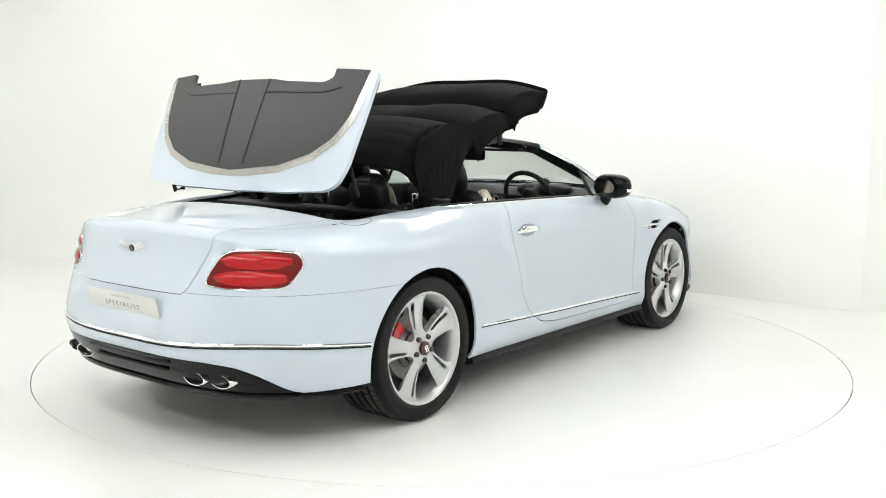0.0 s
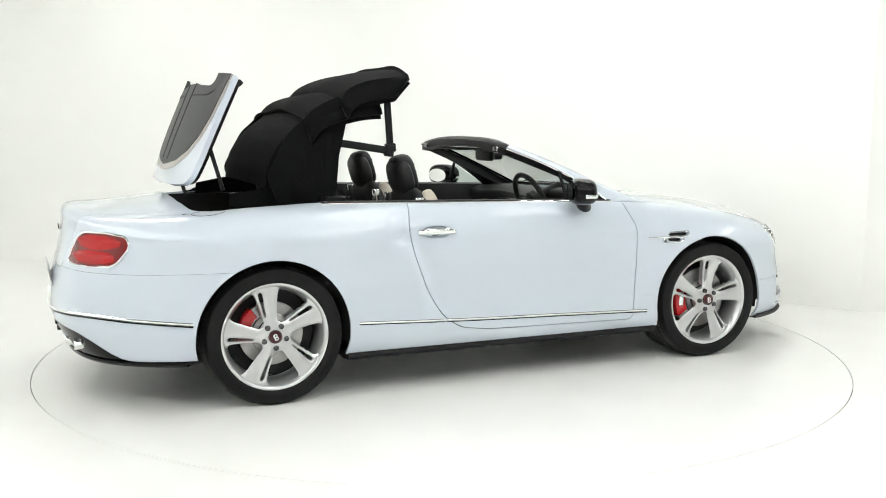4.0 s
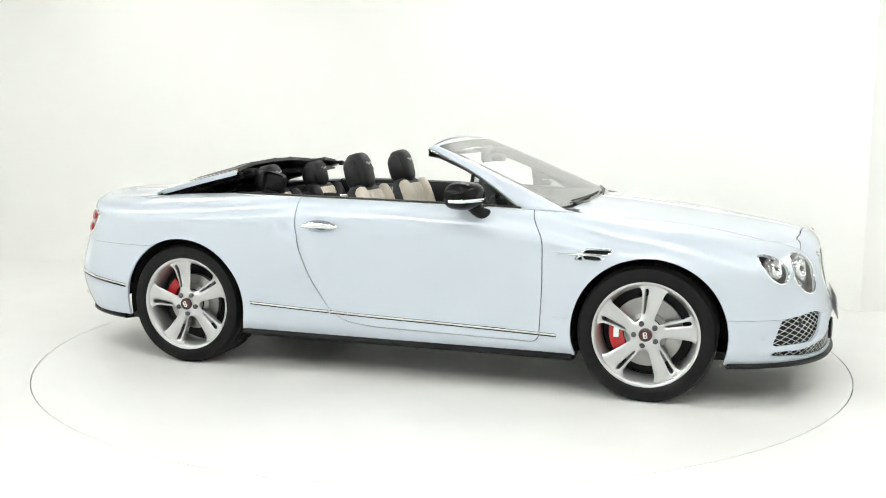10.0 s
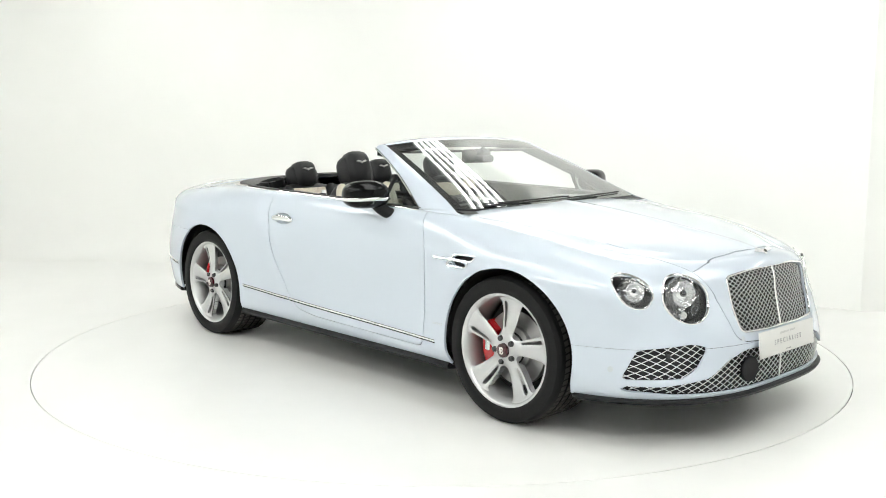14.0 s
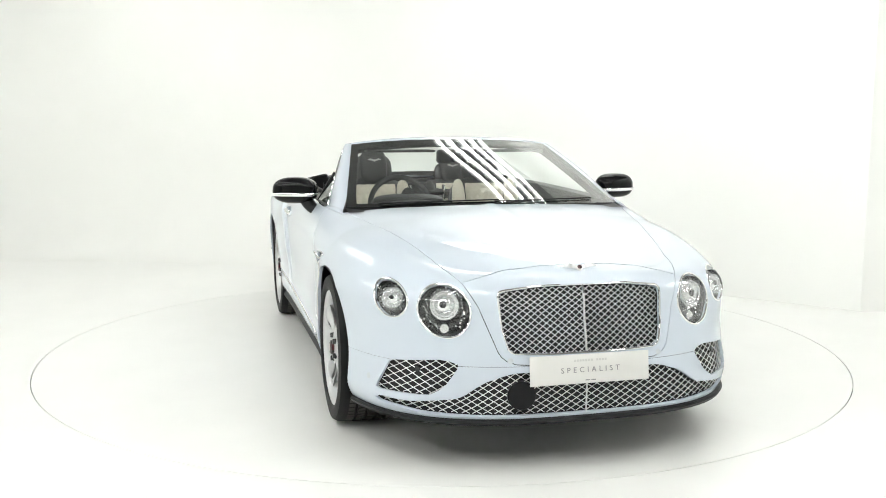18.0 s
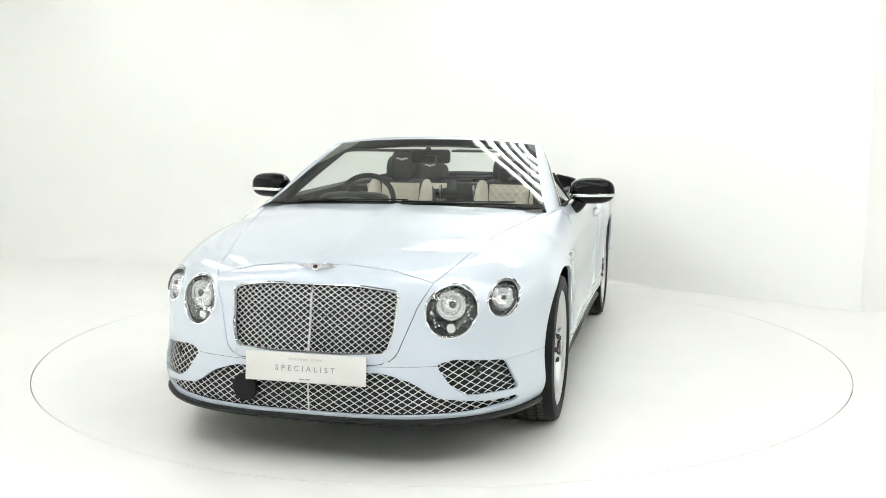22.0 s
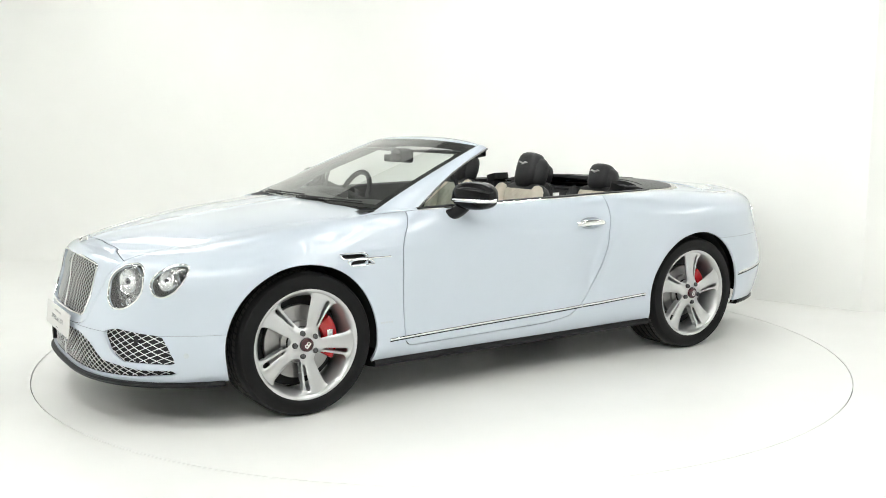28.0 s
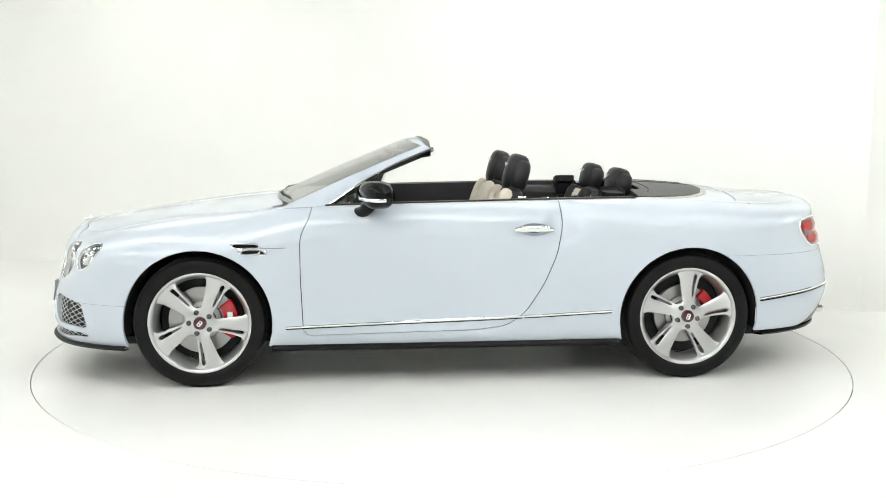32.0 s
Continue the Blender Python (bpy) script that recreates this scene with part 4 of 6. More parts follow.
def build_plate(car, x, z, w, h, front):
    e = new("plate")
    e.parent = car
    tagged(e, "pale show plate lettered SPECIALIST")
    e.matrix_basis = pose(x, 0, z, 0, -6 if front else 14, 0 if front else 180)
    part("plate_board", box(0.006, w, h, 0.0025, at=(0, 0, 0)), PLATE, e)
    c = bpy.data.curves.new("lettering", "FONT")
    c.body = "SPECIALIST"
    c.size, c.align_x, c.align_y, c.extrude, c.space_character = 0.032, "CENTER", "CENTER", 0.0006, 1.75
    tmp = new("lettering", c)
    tmp.matrix_world = Matrix(((0, 0, 1, 0.0042), (1, 0, 0, 0), (0, 1, 0, -0.004), (0, 0, 0, 1)))
    dg = bpy.context.evaluated_depsgraph_get()
    me = bpy.data.meshes.new_from_object(tmp.evaluated_get(dg))
    me.transform(tmp.matrix_basis)
    bpy.data.objects.remove(tmp)
    me.materials.clear()
    me.materials.append(PLATEINK)
    part("lettering", me, PLATEINK, e)
    bars = Geo()
    for i in range(12):
        if i != 7:
            bars.add(box(0.0012, 0.0085, 0.009, at=(0.0040, (i - 5.5) * 0.0125, 0.036)))
    part("printed_bars", bars, FAINTINK, e)
    small = Geo()
    for i in range(2):
        small.add(box(0.0012, 0.020, 0.004, at=(0.0040, (i - 0.5) * 0.026, -0.047)))
    part("printed_bars", small, PLATEINK, e)


def build_rear(car):
    # tail lamps
    val = sdf([tail_uv(p) for p in SKIN.v], TAIL_LINE)
    val = np.where([p[0] < -1.9 for p in SKIN.v], val, 9.0)
    piece, _ = cut(SKIN, val)
    uv = lambda g: [tail_uv(p) for p in g.v]
    us = [u for u, _ in TAIL_LINE]
    u0, u1 = min(us), max(us)
    cu = (u0 + u1) / 2

    def lifted(g, d):
        A = np.asarray(g.v)
        nrm = np.zeros_like(A)
        for q in g.f:
            n = np.cross(A[q[2]] - A[q[0]], A[q[-1]] - A[q[1]])
            for i in q:
                nrm[i] += n
        nrm /= np.maximum(np.linalg.norm(nrm, axis=1), 1e-12)[:, None]
        return Geo([tuple(p) for p in A + nrm * d], g.f)
    edge = [on_skin("tail", a, b, 0.004, lambda p: p[:, 0] < -1.9)[0] for a, b in TAIL_LINE]
    edge = [p for i, p in enumerate(edge) if (p - edge[i - 1]).length > 0.003]
    bez = tube(edge, 0.0055, 8, close=True)
    upper = ellipse(cu + 0.01, 0.858, (u1 - u0) * 0.40, 0.034)
    lower = ellipse(cu - 0.01, 0.786, (u1 - u0) * 0.41, 0.032)
    lobes = []
    for el in (upper, lower):
        v = sdf(uv(piece), el)
        a, _ = cut(piece, v)
        rise = np.clip(-sdf(uv(a), el) / 0.026, 0, 1)
        lobes.append(lifted(a, (0.0034 + 0.009 * rise * (2 - rise))[:, None]))
    base = lifted(piece, 0.003)
    for sy in (1, -1):
        e = new("tail_lamp")
        e.parent = car
        tagged(e, "red double-oval tail lamp with a chrome rim")
        mm = lambda g: g if sy > 0 else g.mirrored()
        part("lens", mm(base), TAILDARK, e, "dark red lens")
        for l in lobes:
            part("lamp_oval", mm(l), TAILRED, e, "bright red oval")
        part("bezel", mm(bez), CHROME, e, "chrome rim")
    # twin oval tail pipes
    for sy in (1, -1):
        e = new("tail_pipe")
        e.parent = car
        tagged(e, "chrome double-oval tail pipe")
        for yc in (0.428, 0.562):
            n = 28
            xs = on_skin("yz", yc, 0.335, 0.0, REAR)[0].x
            rings = []
            for rx, rz, xx in ((0.061, 0.022, 0.09), (0.064, 0.025, -0.008), (0.067, 0.028, -0.022), (0.071, 0.031, -0.023), (0.073, 0.033, -0.016), (0.073, 0.033, 0.03)):
                rings.append([(xs + 0.016 + xx, sy * (yc + rx * math.cos(2 * math.pi * i / n)), 0.333 + rz * math.sin(2 * math.pi * i / n)) for i in range(n)])
            for nm, sel, material in (("pipe_core", rings[:2], DARK), ("pipe_ring", rings[1:], CHROME)):
                g = Geo([p for q in sel for p in q])
                for r in range(len(sel) - 1):
                    for i in range(n):
                        j = (i + 1) % n
                        g.f.append((r * n + i, r * n + j, (r + 1) * n + j, (r + 1) * n + i))
                if nm == "pipe_core":
                    g.f.append(tuple(range(n)))
                part(nm, g, material, e)
    # ribs of the diffuser
    for sy in (1, -1):
        g = Geo()
        for yy in (0.06, 0.18):
            g.add(prism([(-2.36, 0.36), (-2.20, 0.40), (-2.05, 0.40), (-2.05, 0.25), (-2.20, 0.26)], sy * yy - 0.006, sy * yy + 0.006, "y", 0.003))
        part("diffuser_fin", g, GLOSSBLACK, car)
    g = box(0.05, 0.62, 0.012, 0.004, at=(-2.385, 0, 0.395)).add(box(0.05, 0.55, 0.010, 0.004, at=(-2.375, 0, 0.352)))
    part("diffuser_slat", g, SATINBLACK, car)
    # black lower edge running to the wheel arch
    path = []
    for col in ROWS:
        x, y, z = col[0]
        if x < -1.775:
            path.append(Vector((x, y, z)))
    g = Geo()
    for i, p in enumerate(path):
        o = Vector((p.x + 1.2, p.y, 0)).normalized()
        if i == len(path) - 1:
            o = Vector((-1, 0, 0))
        for du, dz in ((-0.004, 0.012), (0.012, 0.006), (0.014, -0.006), (0.004, -0.016), (-0.06, -0.018)):
            q = p + o * du
            g.v.append((q.x, max(q.y, 0), p.z + dz))
    for i in range(len(path) - 1):
        for k in range(4):
            g.f.append((i * 5 + k, (i + 1) * 5 + k, (i + 1) * 5 + k + 1, i * 5 + k + 1))
    part("rear_lip", g.both(), GLOSSBLACK, car, "gloss black lower edge", merge=0.0005)
    # chrome strip round the tail
    strip = []
    for col in ROWS:
        if col[5][0] > -1.78:
            continue
        x = col[5][0]
        zt = ease(-x, [(1.77, 0.460), (2.05, 0.490), (2.25, 0.507), (2.36, 0.500), (2.41, 0.486)])
        k = min(range(NLOW), key=lambda q: abs(col[q][2] - zt))
        k2 = k + 1 if col[k][2] < zt else k - 1
        f = (zt - col[k][2]) / (col[k2][2] - col[k][2])
        p = Vector(col[k]).lerp(Vector(col[k2]), f)
        strip.append(p)
    path = []
    for i, p in enumerate(strip):
        a, b = strip[max(i - 1, 0)], strip[min(i + 1, len(strip) - 1)]
        t = b - a
        n = Vector((t.y, -t.x, 0)).normalized()
        if n.dot(Vector((p.x + 1.2, p.y, 0))) < 0:
            n = -n
        if i == len(strip) - 1:
            n = Vector((-1, 0, 0))
        path.append((p, n))
    part("chrome_strip", ribbon(path, 0.015, 0.010).both(), CHROME, car, "chrome waist strip round the tail", merge=0.0005)
    # black line that draws the chrome's dark reflection along its lower edge
    two("strip_dark_reflection", tube([p + n * 0.004 + Vector((0, 0, -0.0125)) for p, n in path], 0.0035, 5), GLOSSBLACK, car)
    for y, z in ((0.672, 0.542), (0.25, 0.54)):
        p, n = on_skin("yz", y, z, 0.0, REAR)
        ring = lathe([(0.013, 0.0015), (0.0115, 0.0022), (0.010, 0.0015), (0.0, 0.0015)], 16, "x").moved(
            Matrix.Translation(p) @ n.to_track_quat("X", "Z").to_matrix().to_4x4())
        two("parking_sensor", ring, SENSORPAINT, car)
    p, n = on_skin("yz", 0.01, 0.880, 0.002, REAR)
    part("rear_badge", wings(1.5).moved(Matrix.Translation((p.x, 0, p.z)) @ pose(0, 0, 0, 0, 8, 180)), BADGE, car, "winged silver badge")
    part("badge_disc", lathe([(0.0, 0.0115), (0.016, 0.011), (0.017, 0.006)], 24, "x").moved(
        Matrix.Translation((p.x, 0, p.z)) @ pose(0, 0, 0, 0, 8, 180)), BADGERED, car)


def build_sides(car):
    # chrome strip low on the flank, in two pieces that meet at the door
    for x0, x1 in ((0.905, -0.415), (-0.425, -0.925)):
        path = []
        n = 30
        for i in range(n + 1):
            x = x0 + (x1 - x0) * i / n
            z = ease(x, [(-0.925, 0.401), (-0.325, 0.371), (0.31, 0.351), (0.905, 0.331)])
            path.append(on_skin("xz", x, z, 0.0))
        two("sill_strip", ribbon(path, 0.0135, 0.008), CHROME, car, "chrome strip low on the flank")
        two("sill_groove", tube([on_skin("xz", p.x, p.z - 0.010, 0.001)[0] for p, _ in path], 0.0028, 5), GLOSSBLACK, car)
    # black sill skirt
    g = Geo()
    n = 24
    for i in range(n + 1):
        x = 0.985 - 1.965 * i / n
        zb = bottom_z(x)
        y = waist(x, zb)
        for dy, z in ((-0.06, zb + 0.01), (0.004, zb + 0.004), (0.018, zb - 0.012), (0.012, zb - 0.030), (-0.10, zb - 0.045), (-0.25, zb - 0.03)):
            g.v.append((x, y + dy, z))
    for i in range(n):
        for k in range(5):
            g.f.append((i * 6 + k, i * 6 + k + 1, (i + 1) * 6 + k + 1, (i + 1) * 6 + k))
    g.f += [tuple(range(6)), tuple(n * 6 + k for k in range(6))[::-1]]
    two("sill_skirt", flip(g), SATINBLACK, car, "black side skirt")
    # door handles
    c, nrm = on_skin("xz", *HANDLE_AT)
    cup = lathe([(0.0, -0.028), (0.45, -0.026), (0.75, -0.018), (0.93, -0.006), (1.02, 0.0005)], 36, "y").moved(Matrix.Diagonal((0.088, 1, 0.034, 1)))
    bar = tube([(x, 0.020 - 0.012 * abs(x / 0.1) ** 3, 0.004 - 0.004 * (x / 0.1) ** 2) for x in np.linspace(-0.108, 0.108, 17)],
               [0.008 + 0.004 * (1 - (i / 8 - 1) ** 4) for i in range(17)], 12)
    bar = Geo([(x, y, z * 1.5) for x, y, z in bar.v], bar.f)
    M = Matrix.Translation(c)
    for sy in (1, -1):
        e = new("door_handle")
        e.parent = car
        tagged(e, "chrome pull handle over a recessed cup")
        mm = lambda q: q if sy > 0 else q.mirrored()
        part("handle_bar", mm(bar.moved(M)), CHROME, e, "chrome pull")
        part("handle_cup", mm(flip(cup.moved(M))), PAINT, e, "white recessed cup")
    # fender vents
    for k, line in enumerate(VENTS):
        ring = [on_skin("xz", a, b, 0.002)[0] for a, b in grow(line, 0.003)]
        two("vent_frame", tube(ring, 0.0032, 6, close=True), CHROME, car, "chrome vent surround")
        two("vent_backing", Geo([(a, on_skin("xz", a, b)[0].y - 0.025, b) for a, b in line], [tuple(range(len(line)))[::-1]]), DARK, car)
    path = [on_skin("xz", x, 0.772 - 0.006 * (1.05 - x), 0.001) for x in np.linspace(1.05, 0.90, 9)]
    blade = ribbon(path, 0.008, 0.006)
    two("vent_blade", blade, CHROME, car, "thin chrome blade beside the vent")
    # small lettering on the fender, unreadable
    g = Geo()
    for i in range(5):
        p, nn = on_skin("xz", 0.955 - i * 0.016, 0.425, 0.0005)
        g.add(box(0.010, 0.002, 0.010, at=tuple(p)))
    two("fender_script", g, SENSORPAINT, car)
    # round filler flap on the right haunch
    c = Vector((-1.665, 0.765, 0.0))
    ringp = [mir(on_skin("xy", c.x + 0.085 * math.cos(a), c.y + 0.055 * math.sin(a), 0.0004, lambda p: p[:, 2] > 0.8)[0]) for a in np.linspace(0, 2 * math.pi, 37)[:-1]]
    part("filler_seam", tube(ringp, 0.0012, 5, close=True), DARK, car)
    # mirrors
    g = Geo()
    n, m = 28, 14
    for i in range(m + 1):
        v = math.pi * i / m
        for k in range(n):
            a = 2 * math.pi * k / n
            sx, sy, sz = math.cos(v), math.sin(v) * math.cos(a), math.sin(v) * math.sin(a)
            f = lambda q, pw: math.copysign(abs(q) ** pw, q)
            x = f(sx, 0.62) * (0.108 if sx > 0 else 0.085)
            vv = abs(math.sin(v)) ** 0.62
            g.v.append((x, vv * f(math.cos(a), 0.72) * 0.112, vv * f(math.sin(a), 0.8) * (0.066 if sz > 0 else 0.058)))
    for i in range(m):
        for k in range(n):
            j = (k + 1) % n
            g.f.append((i * n + k, (i + 1) * n + k, (i + 1) * n + j, i * n + j))
    g = flip(g)
    top, low = cut(g, -np.asarray([p[2] + 0.012 for p in g.v]), 0.0)
    M = Matrix.Translation((0.398, 0.998, 1.062)) @ Matrix.Rotation(radians(20), 4, "Z") @ Matrix.Diagonal((0.76, 1.16, 1.22, 1))
    strip = []
    for k in range(-10, 11):
        a = radians(90 * k / 10)
        strip.append((0.106 * math.cos(a) ** 0.62 + 0.004 if abs(k) < 10 else 0.0, 0.113 * math.copysign(abs(math.sin(a)) ** 0.62, a), -0.014))
    st = ribbon([(Vector(p), Vector((max(p[0], 0.001) / 0.105, p[1] / 0.108, 0)).normalized()) for p in strip], 0.014, 0.004)
    arm = Geo()
    ring = []
    for t in range(7):
        s = t / 6
        p = Vector((0.42, 0.955, 1.03)).lerp(Vector((0.515, 0.872, 0.955)), s) + Vector((0, 0, -0.02 * math.sin(s * 3.14)))
        ring.append(p)
    arm = tube(ring, [0.034, 0.036, 0.036, 0.034, 0.033, 0.034, 0.038], 12)
    arm = Geo([(x, y, z) for x, y, z in arm.v], arm.f)
    glassm = Geo([(-0.0862, 0.080 * math.cos(a), 0.040 * math.sin(a)) for a in np.linspace(0, 6.283, 33)[:-1]], [tuple(range(32))[::-1]])
    for sy in (1, -1):
        e = new("door_mirror")
        e.parent = car
        tagged(e, "gloss black door mirror with a chrome strip")
        mm = lambda q: q if sy > 0 else q.mirrored()
        part("mirror_cap", mm(top.moved(M)), GLOSSBLACK, e, "gloss black cap")
        part("mirror_base", mm(low.moved(M)), GLOSSBLACK, e)
        part("mirror_strip", mm(st.moved(M)), CHROME, e, "chrome strip")
        part("mirror_arm", mm(arm), SATINBLACK, e)
        part("mirror_glass", mm(glassm.moved(M)), CHROME, e, "mirror glass")
    # belt trim: chrome over black, along the door and round to the lid
    path = []
    for c in ROWS[NF:NF + NS + 1]:
        x, y, z = c[-1]
        if -1.10 < x < 0.69:
            path.append((Vector((x, y, z)), Vector((0, 1, 0))))
    two("belt_trim", ribbon(path, 0.008, 0.006), CHROME, car, "chrome belt line")
    g = Geo()
    for p, _ in path:
        for dy, dz in ((-0.004, 0.002), (-0.006, 0.010), (-0.03, 0.012), (-0.075, 0.004), (-0.085, -0.05), (-0.09, -0.45)):
            g.v.append((p.x, p.y + dy, p.z + dz))
    for i in range(len(path) - 1):
        for k in range(5):
            g.f.append((i * 6 + k, (i + 1) * 6 + k, (i + 1) * 6 + k + 1, i * 6 + k + 1))
    two("door_card", g, LEATHER, car, "black leather door lining")


def wind_pt(u, v):
    """The windscreen's face: u across (-1..1), v from its foot to its head."""
    foot = Vector((1.005 - 0.120 * abs(u) ** 2.2, 0.785 * u, 1.004 + 0.008 * (1 - u * u)))
    head = Vector((0.205 - 0.070 * abs(u) ** 2.4, 0.625 * u, 1.322 + 0.032 * (1 - abs(u) ** 2.5)))
    p = foot.lerp(head, v)
    bow = math.sin(math.pi * v) * 0.006
    return p + Vector((0.35 * bow, 0, bow))


def build_screen(car):
    e = new("windscreen")
    e.parent = car
    tagged(e, "raked windscreen in a white frame")
    nu, nv = 40, 16
    us, vs = 0.935, (0.055, 0.90)

    def sheet(u0, u1, v0, v1, a, b, off=0.0):
        g = Geo()
        for i in range(a + 1):
            for k in range(b + 1):
                p = wind_pt(u0 + (u1 - u0) * i / a, v0 + (v1 - v0) * k / b)
                g.v.append((p.x + 0.35 * off, p.y, p.z + off))
        for i in range(a):
            for k in range(b):
                g.f.append((i * (b + 1) + k, i * (b + 1) + k + 1, (i + 1) * (b + 1) + k + 1, (i + 1) * (b + 1) + k))
        return g
    part("glass_pane", flip(sheet(-1, 1, 0.0, 1.0, nu, nv)), SCREENGLASS, e, "clear raked glass").visible_shadow = False
    frit = sheet(-1, 1, 0, vs[0], nu, 2, -0.004).add(sheet(-1, 1, vs[1], 1, nu, 2, -0.004))
    frit.add(sheet(-1, -us, vs[0], vs[1], 3, nv, -0.004)).add(sheet(us, 1, vs[0], vs[1], 3, nv, -0.004))
    part("black_border", frit, GLOSSBLACK, e)
    # pillars: swept from the fender to the header
    n = 22
    g, inner, chrome = Geo(), Geo(), []
    for i in range(n + 1):
        t = i / n
        gl = wind_pt(1.0, t)
        rear = Vector((0.672, 0.846, 0.996)).lerp(Vector((0.085, 0.660, 1.305)), t) + Vector((0.012, 0, 0.022)) * math.sin(math.pi * t)
        if t < 0.12:
            gl = gl + Vector((0.03, 0.02, -0.012)) * (1 - t / 0.12)
        m = gl.lerp(rear, 0.5) + Vector((0.0, 0.012, 0.012))
        m1 = gl.lerp(rear, 0.2) + Vector((0.0, 0.006, 0.010))
        m2 = gl.lerp(rear, 0.8) + Vector((0.0, 0.010, 0.007))
        back = rear + Vector((-0.006, -0.045, -0.022))
        back2 = gl + Vector((-0.05, -0.02, -0.05))
        g.v += [tuple(q) for q in (gl, m1, m, m2, rear)]
        inner.v += [tuple(q) for q in (rear, back, back2, gl + Vector((-0.002, -0.002, -0.006)))]
        chrome.append(rear + Vector((0, 0.004, 0)))
    for i in range(n):
        for k in range(4):
            g.f.append((i * 5 + k, (i + 1) * 5 + k, (i + 1) * 5 + k + 1, i * 5 + k + 1))
        for k in range(3):
            inner.f.append((i * 4 + k, (i + 1) * 4 + k, (i + 1) * 4 + k + 1, i * 4 + k + 1))
    two("pillar", flip(g), PAINT, e, "white windscreen pillar")
    two("pillar_lining", inner, LEATHER, e, "black pillar lining")
    two("pillar_trim", tube(chrome, 0.006, 8), CHROME, e, "chrome pillar trim")
    # foot of the pillar, down to the fender and the door
    f = Geo()
    a0, a1 = Vector(g.v[0]), Vector(g.v[4])
    low = [top_side(x) for x in np.linspace(1.02, 0.66, 9)]
    for k in range(9):
        x = 1.02 + (0.66 - 1.02) * k / 8
        y, z = low[k]
        j = min(k // 2, 3)
        up = Vector(g.v[j]).lerp(Vector(g.v[j + 1]), k / 2 - j)
        dn = Vector((x, y + 0.001, z + 0.001))
        for j in range(5):
            q = dn.lerp(up, j / 4)
            f.v.append((q.x, q.y + 0.008 * math.sin(math.pi * j / 4), q.z))
    for k in range(8):
        for j in range(4):
            f.f.append((k * 5 + j, (k + 1) * 5 + j, (k + 1) * 5 + j + 1, k * 5 + j + 1))
    two("pillar_foot", flip(f), PAINT, e, "white pillar foot")
    # header
    h, hb = Geo(), Geo()
    m = 36
    for i in range(m + 1):
        u = -1 + 2 * i / m
        p = wind_pt(u, 1.0)
        rx, rz = 0.078 + 0.018 * abs(u) ** 2, 0.004 - 0.018 * abs(u) ** 3
        r = Vector((rx, 0.652 * u, p.z + rz))
        lip = p.lerp(r, 0.52) + Vector((0, 0, 0.012))
        h.v += [tuple(p), tuple(p.lerp(r, 0.12) + Vector((0, 0, 0.006))), tuple(p.lerp(r, 0.25) + Vector((0, 0, 0.010))), tuple(p.lerp(r, 0.4) + Vector((0, 0, 0.012))), tuple(lip)]
        hb.v += [tuple(lip), tuple(p.lerp(r, 0.80) + Vector((0, 0, 0.011))), tuple(r + Vector((-0.010, 0, -0.006))), tuple(r + Vector((-0.012, 0, -0.045))), tuple(r + Vector((0.05, 0, -0.055))), tuple(p + Vector((-0.01, 0, -0.02)))]
    for i in range(m):
        for k in range(4):
            h.f.append((i * 5 + k, i * 5 + k + 1, (i + 1) * 5 + k + 1, (i + 1) * 5 + k))
            
        for k in range(5):
            hb.f.append((i * 6 + k, i * 6 + k + 1, (i + 1) * 6 + k + 1, (i + 1) * 6 + k))
    part("header", flip(h), PAINT, e, "white windscreen header")
    part("header_lining", flip(hb), SATINBLACK, e, "black header lining")
    for sy in (1, -1):
        part("sun_visor", box(0.15, 0.42, 0.014, 0.006, at=(0.20, sy * 0.34, 1.283)).moved(Matrix.Rotation(radians(0), 4, "Y")), LEATHER, e)
        part("latch", box(0.05, 0.05, 0.03, 0.008, at=(0.085, sy * 0.55, 1.30)), DARKCHROME, e)
    # inside mirror
    part("inside_mirror", box(0.035, 0.245, 0.085, 0.02, 3, at=(0.265, 0, 1.250)), SATINBLACK, e, "black inside mirror")
    part("mirror_stalk", tube([(0.28, 0, 1.26), (0.33, 0, 1.295)], 0.018, 8), SATINBLACK, e)
    part("sensor_housing", box(0.08, 0.10, 0.045, 0.015, 3, at=(0.335, 0, 1.237)), SATINBLACK, e)
    # quarter glass with its divider
    q = [(0.655, 0.856, 1.004), (0.385, 0.866, 1.014), (0.385, 0.766, 1.158)]
    two("quarter_glass", Geo(q, [(0, 1, 2)]), QGLASS, e, "small triangular quarter glass")
    two("quarter_divider", tube([(0.385, 0.866, 1.0), (0.385, 0.766, 1.165)], 0.011, 6), SATINBLACK, e)
    # cowl and wipers
    g = Geo()
    for i in range(31):
        u = -1 + i / 15
        p = wind_pt(u * 0.98, 0.01)
        zf = hood_mid(0.94) - 0.05 * abs(u) ** 2.2
        g.v += [(p.x - 0.01, p.y, p.z - 0.006), (p.x + 0.05, p.y * 1.0, p.z - 0.030), (p.x + 0.06 + 0.01 * abs(u), p.y, p.z - 0.040)]
    for i in range(30):
        for k in range(2):
            g.f.append((i * 3 + k, i * 3 + k + 1, (i + 1) * 3 + k + 1, (i + 1) * 3 + k))
    part("cowl", flip(g), SATINBLACK, car, "black cowl below the glass")
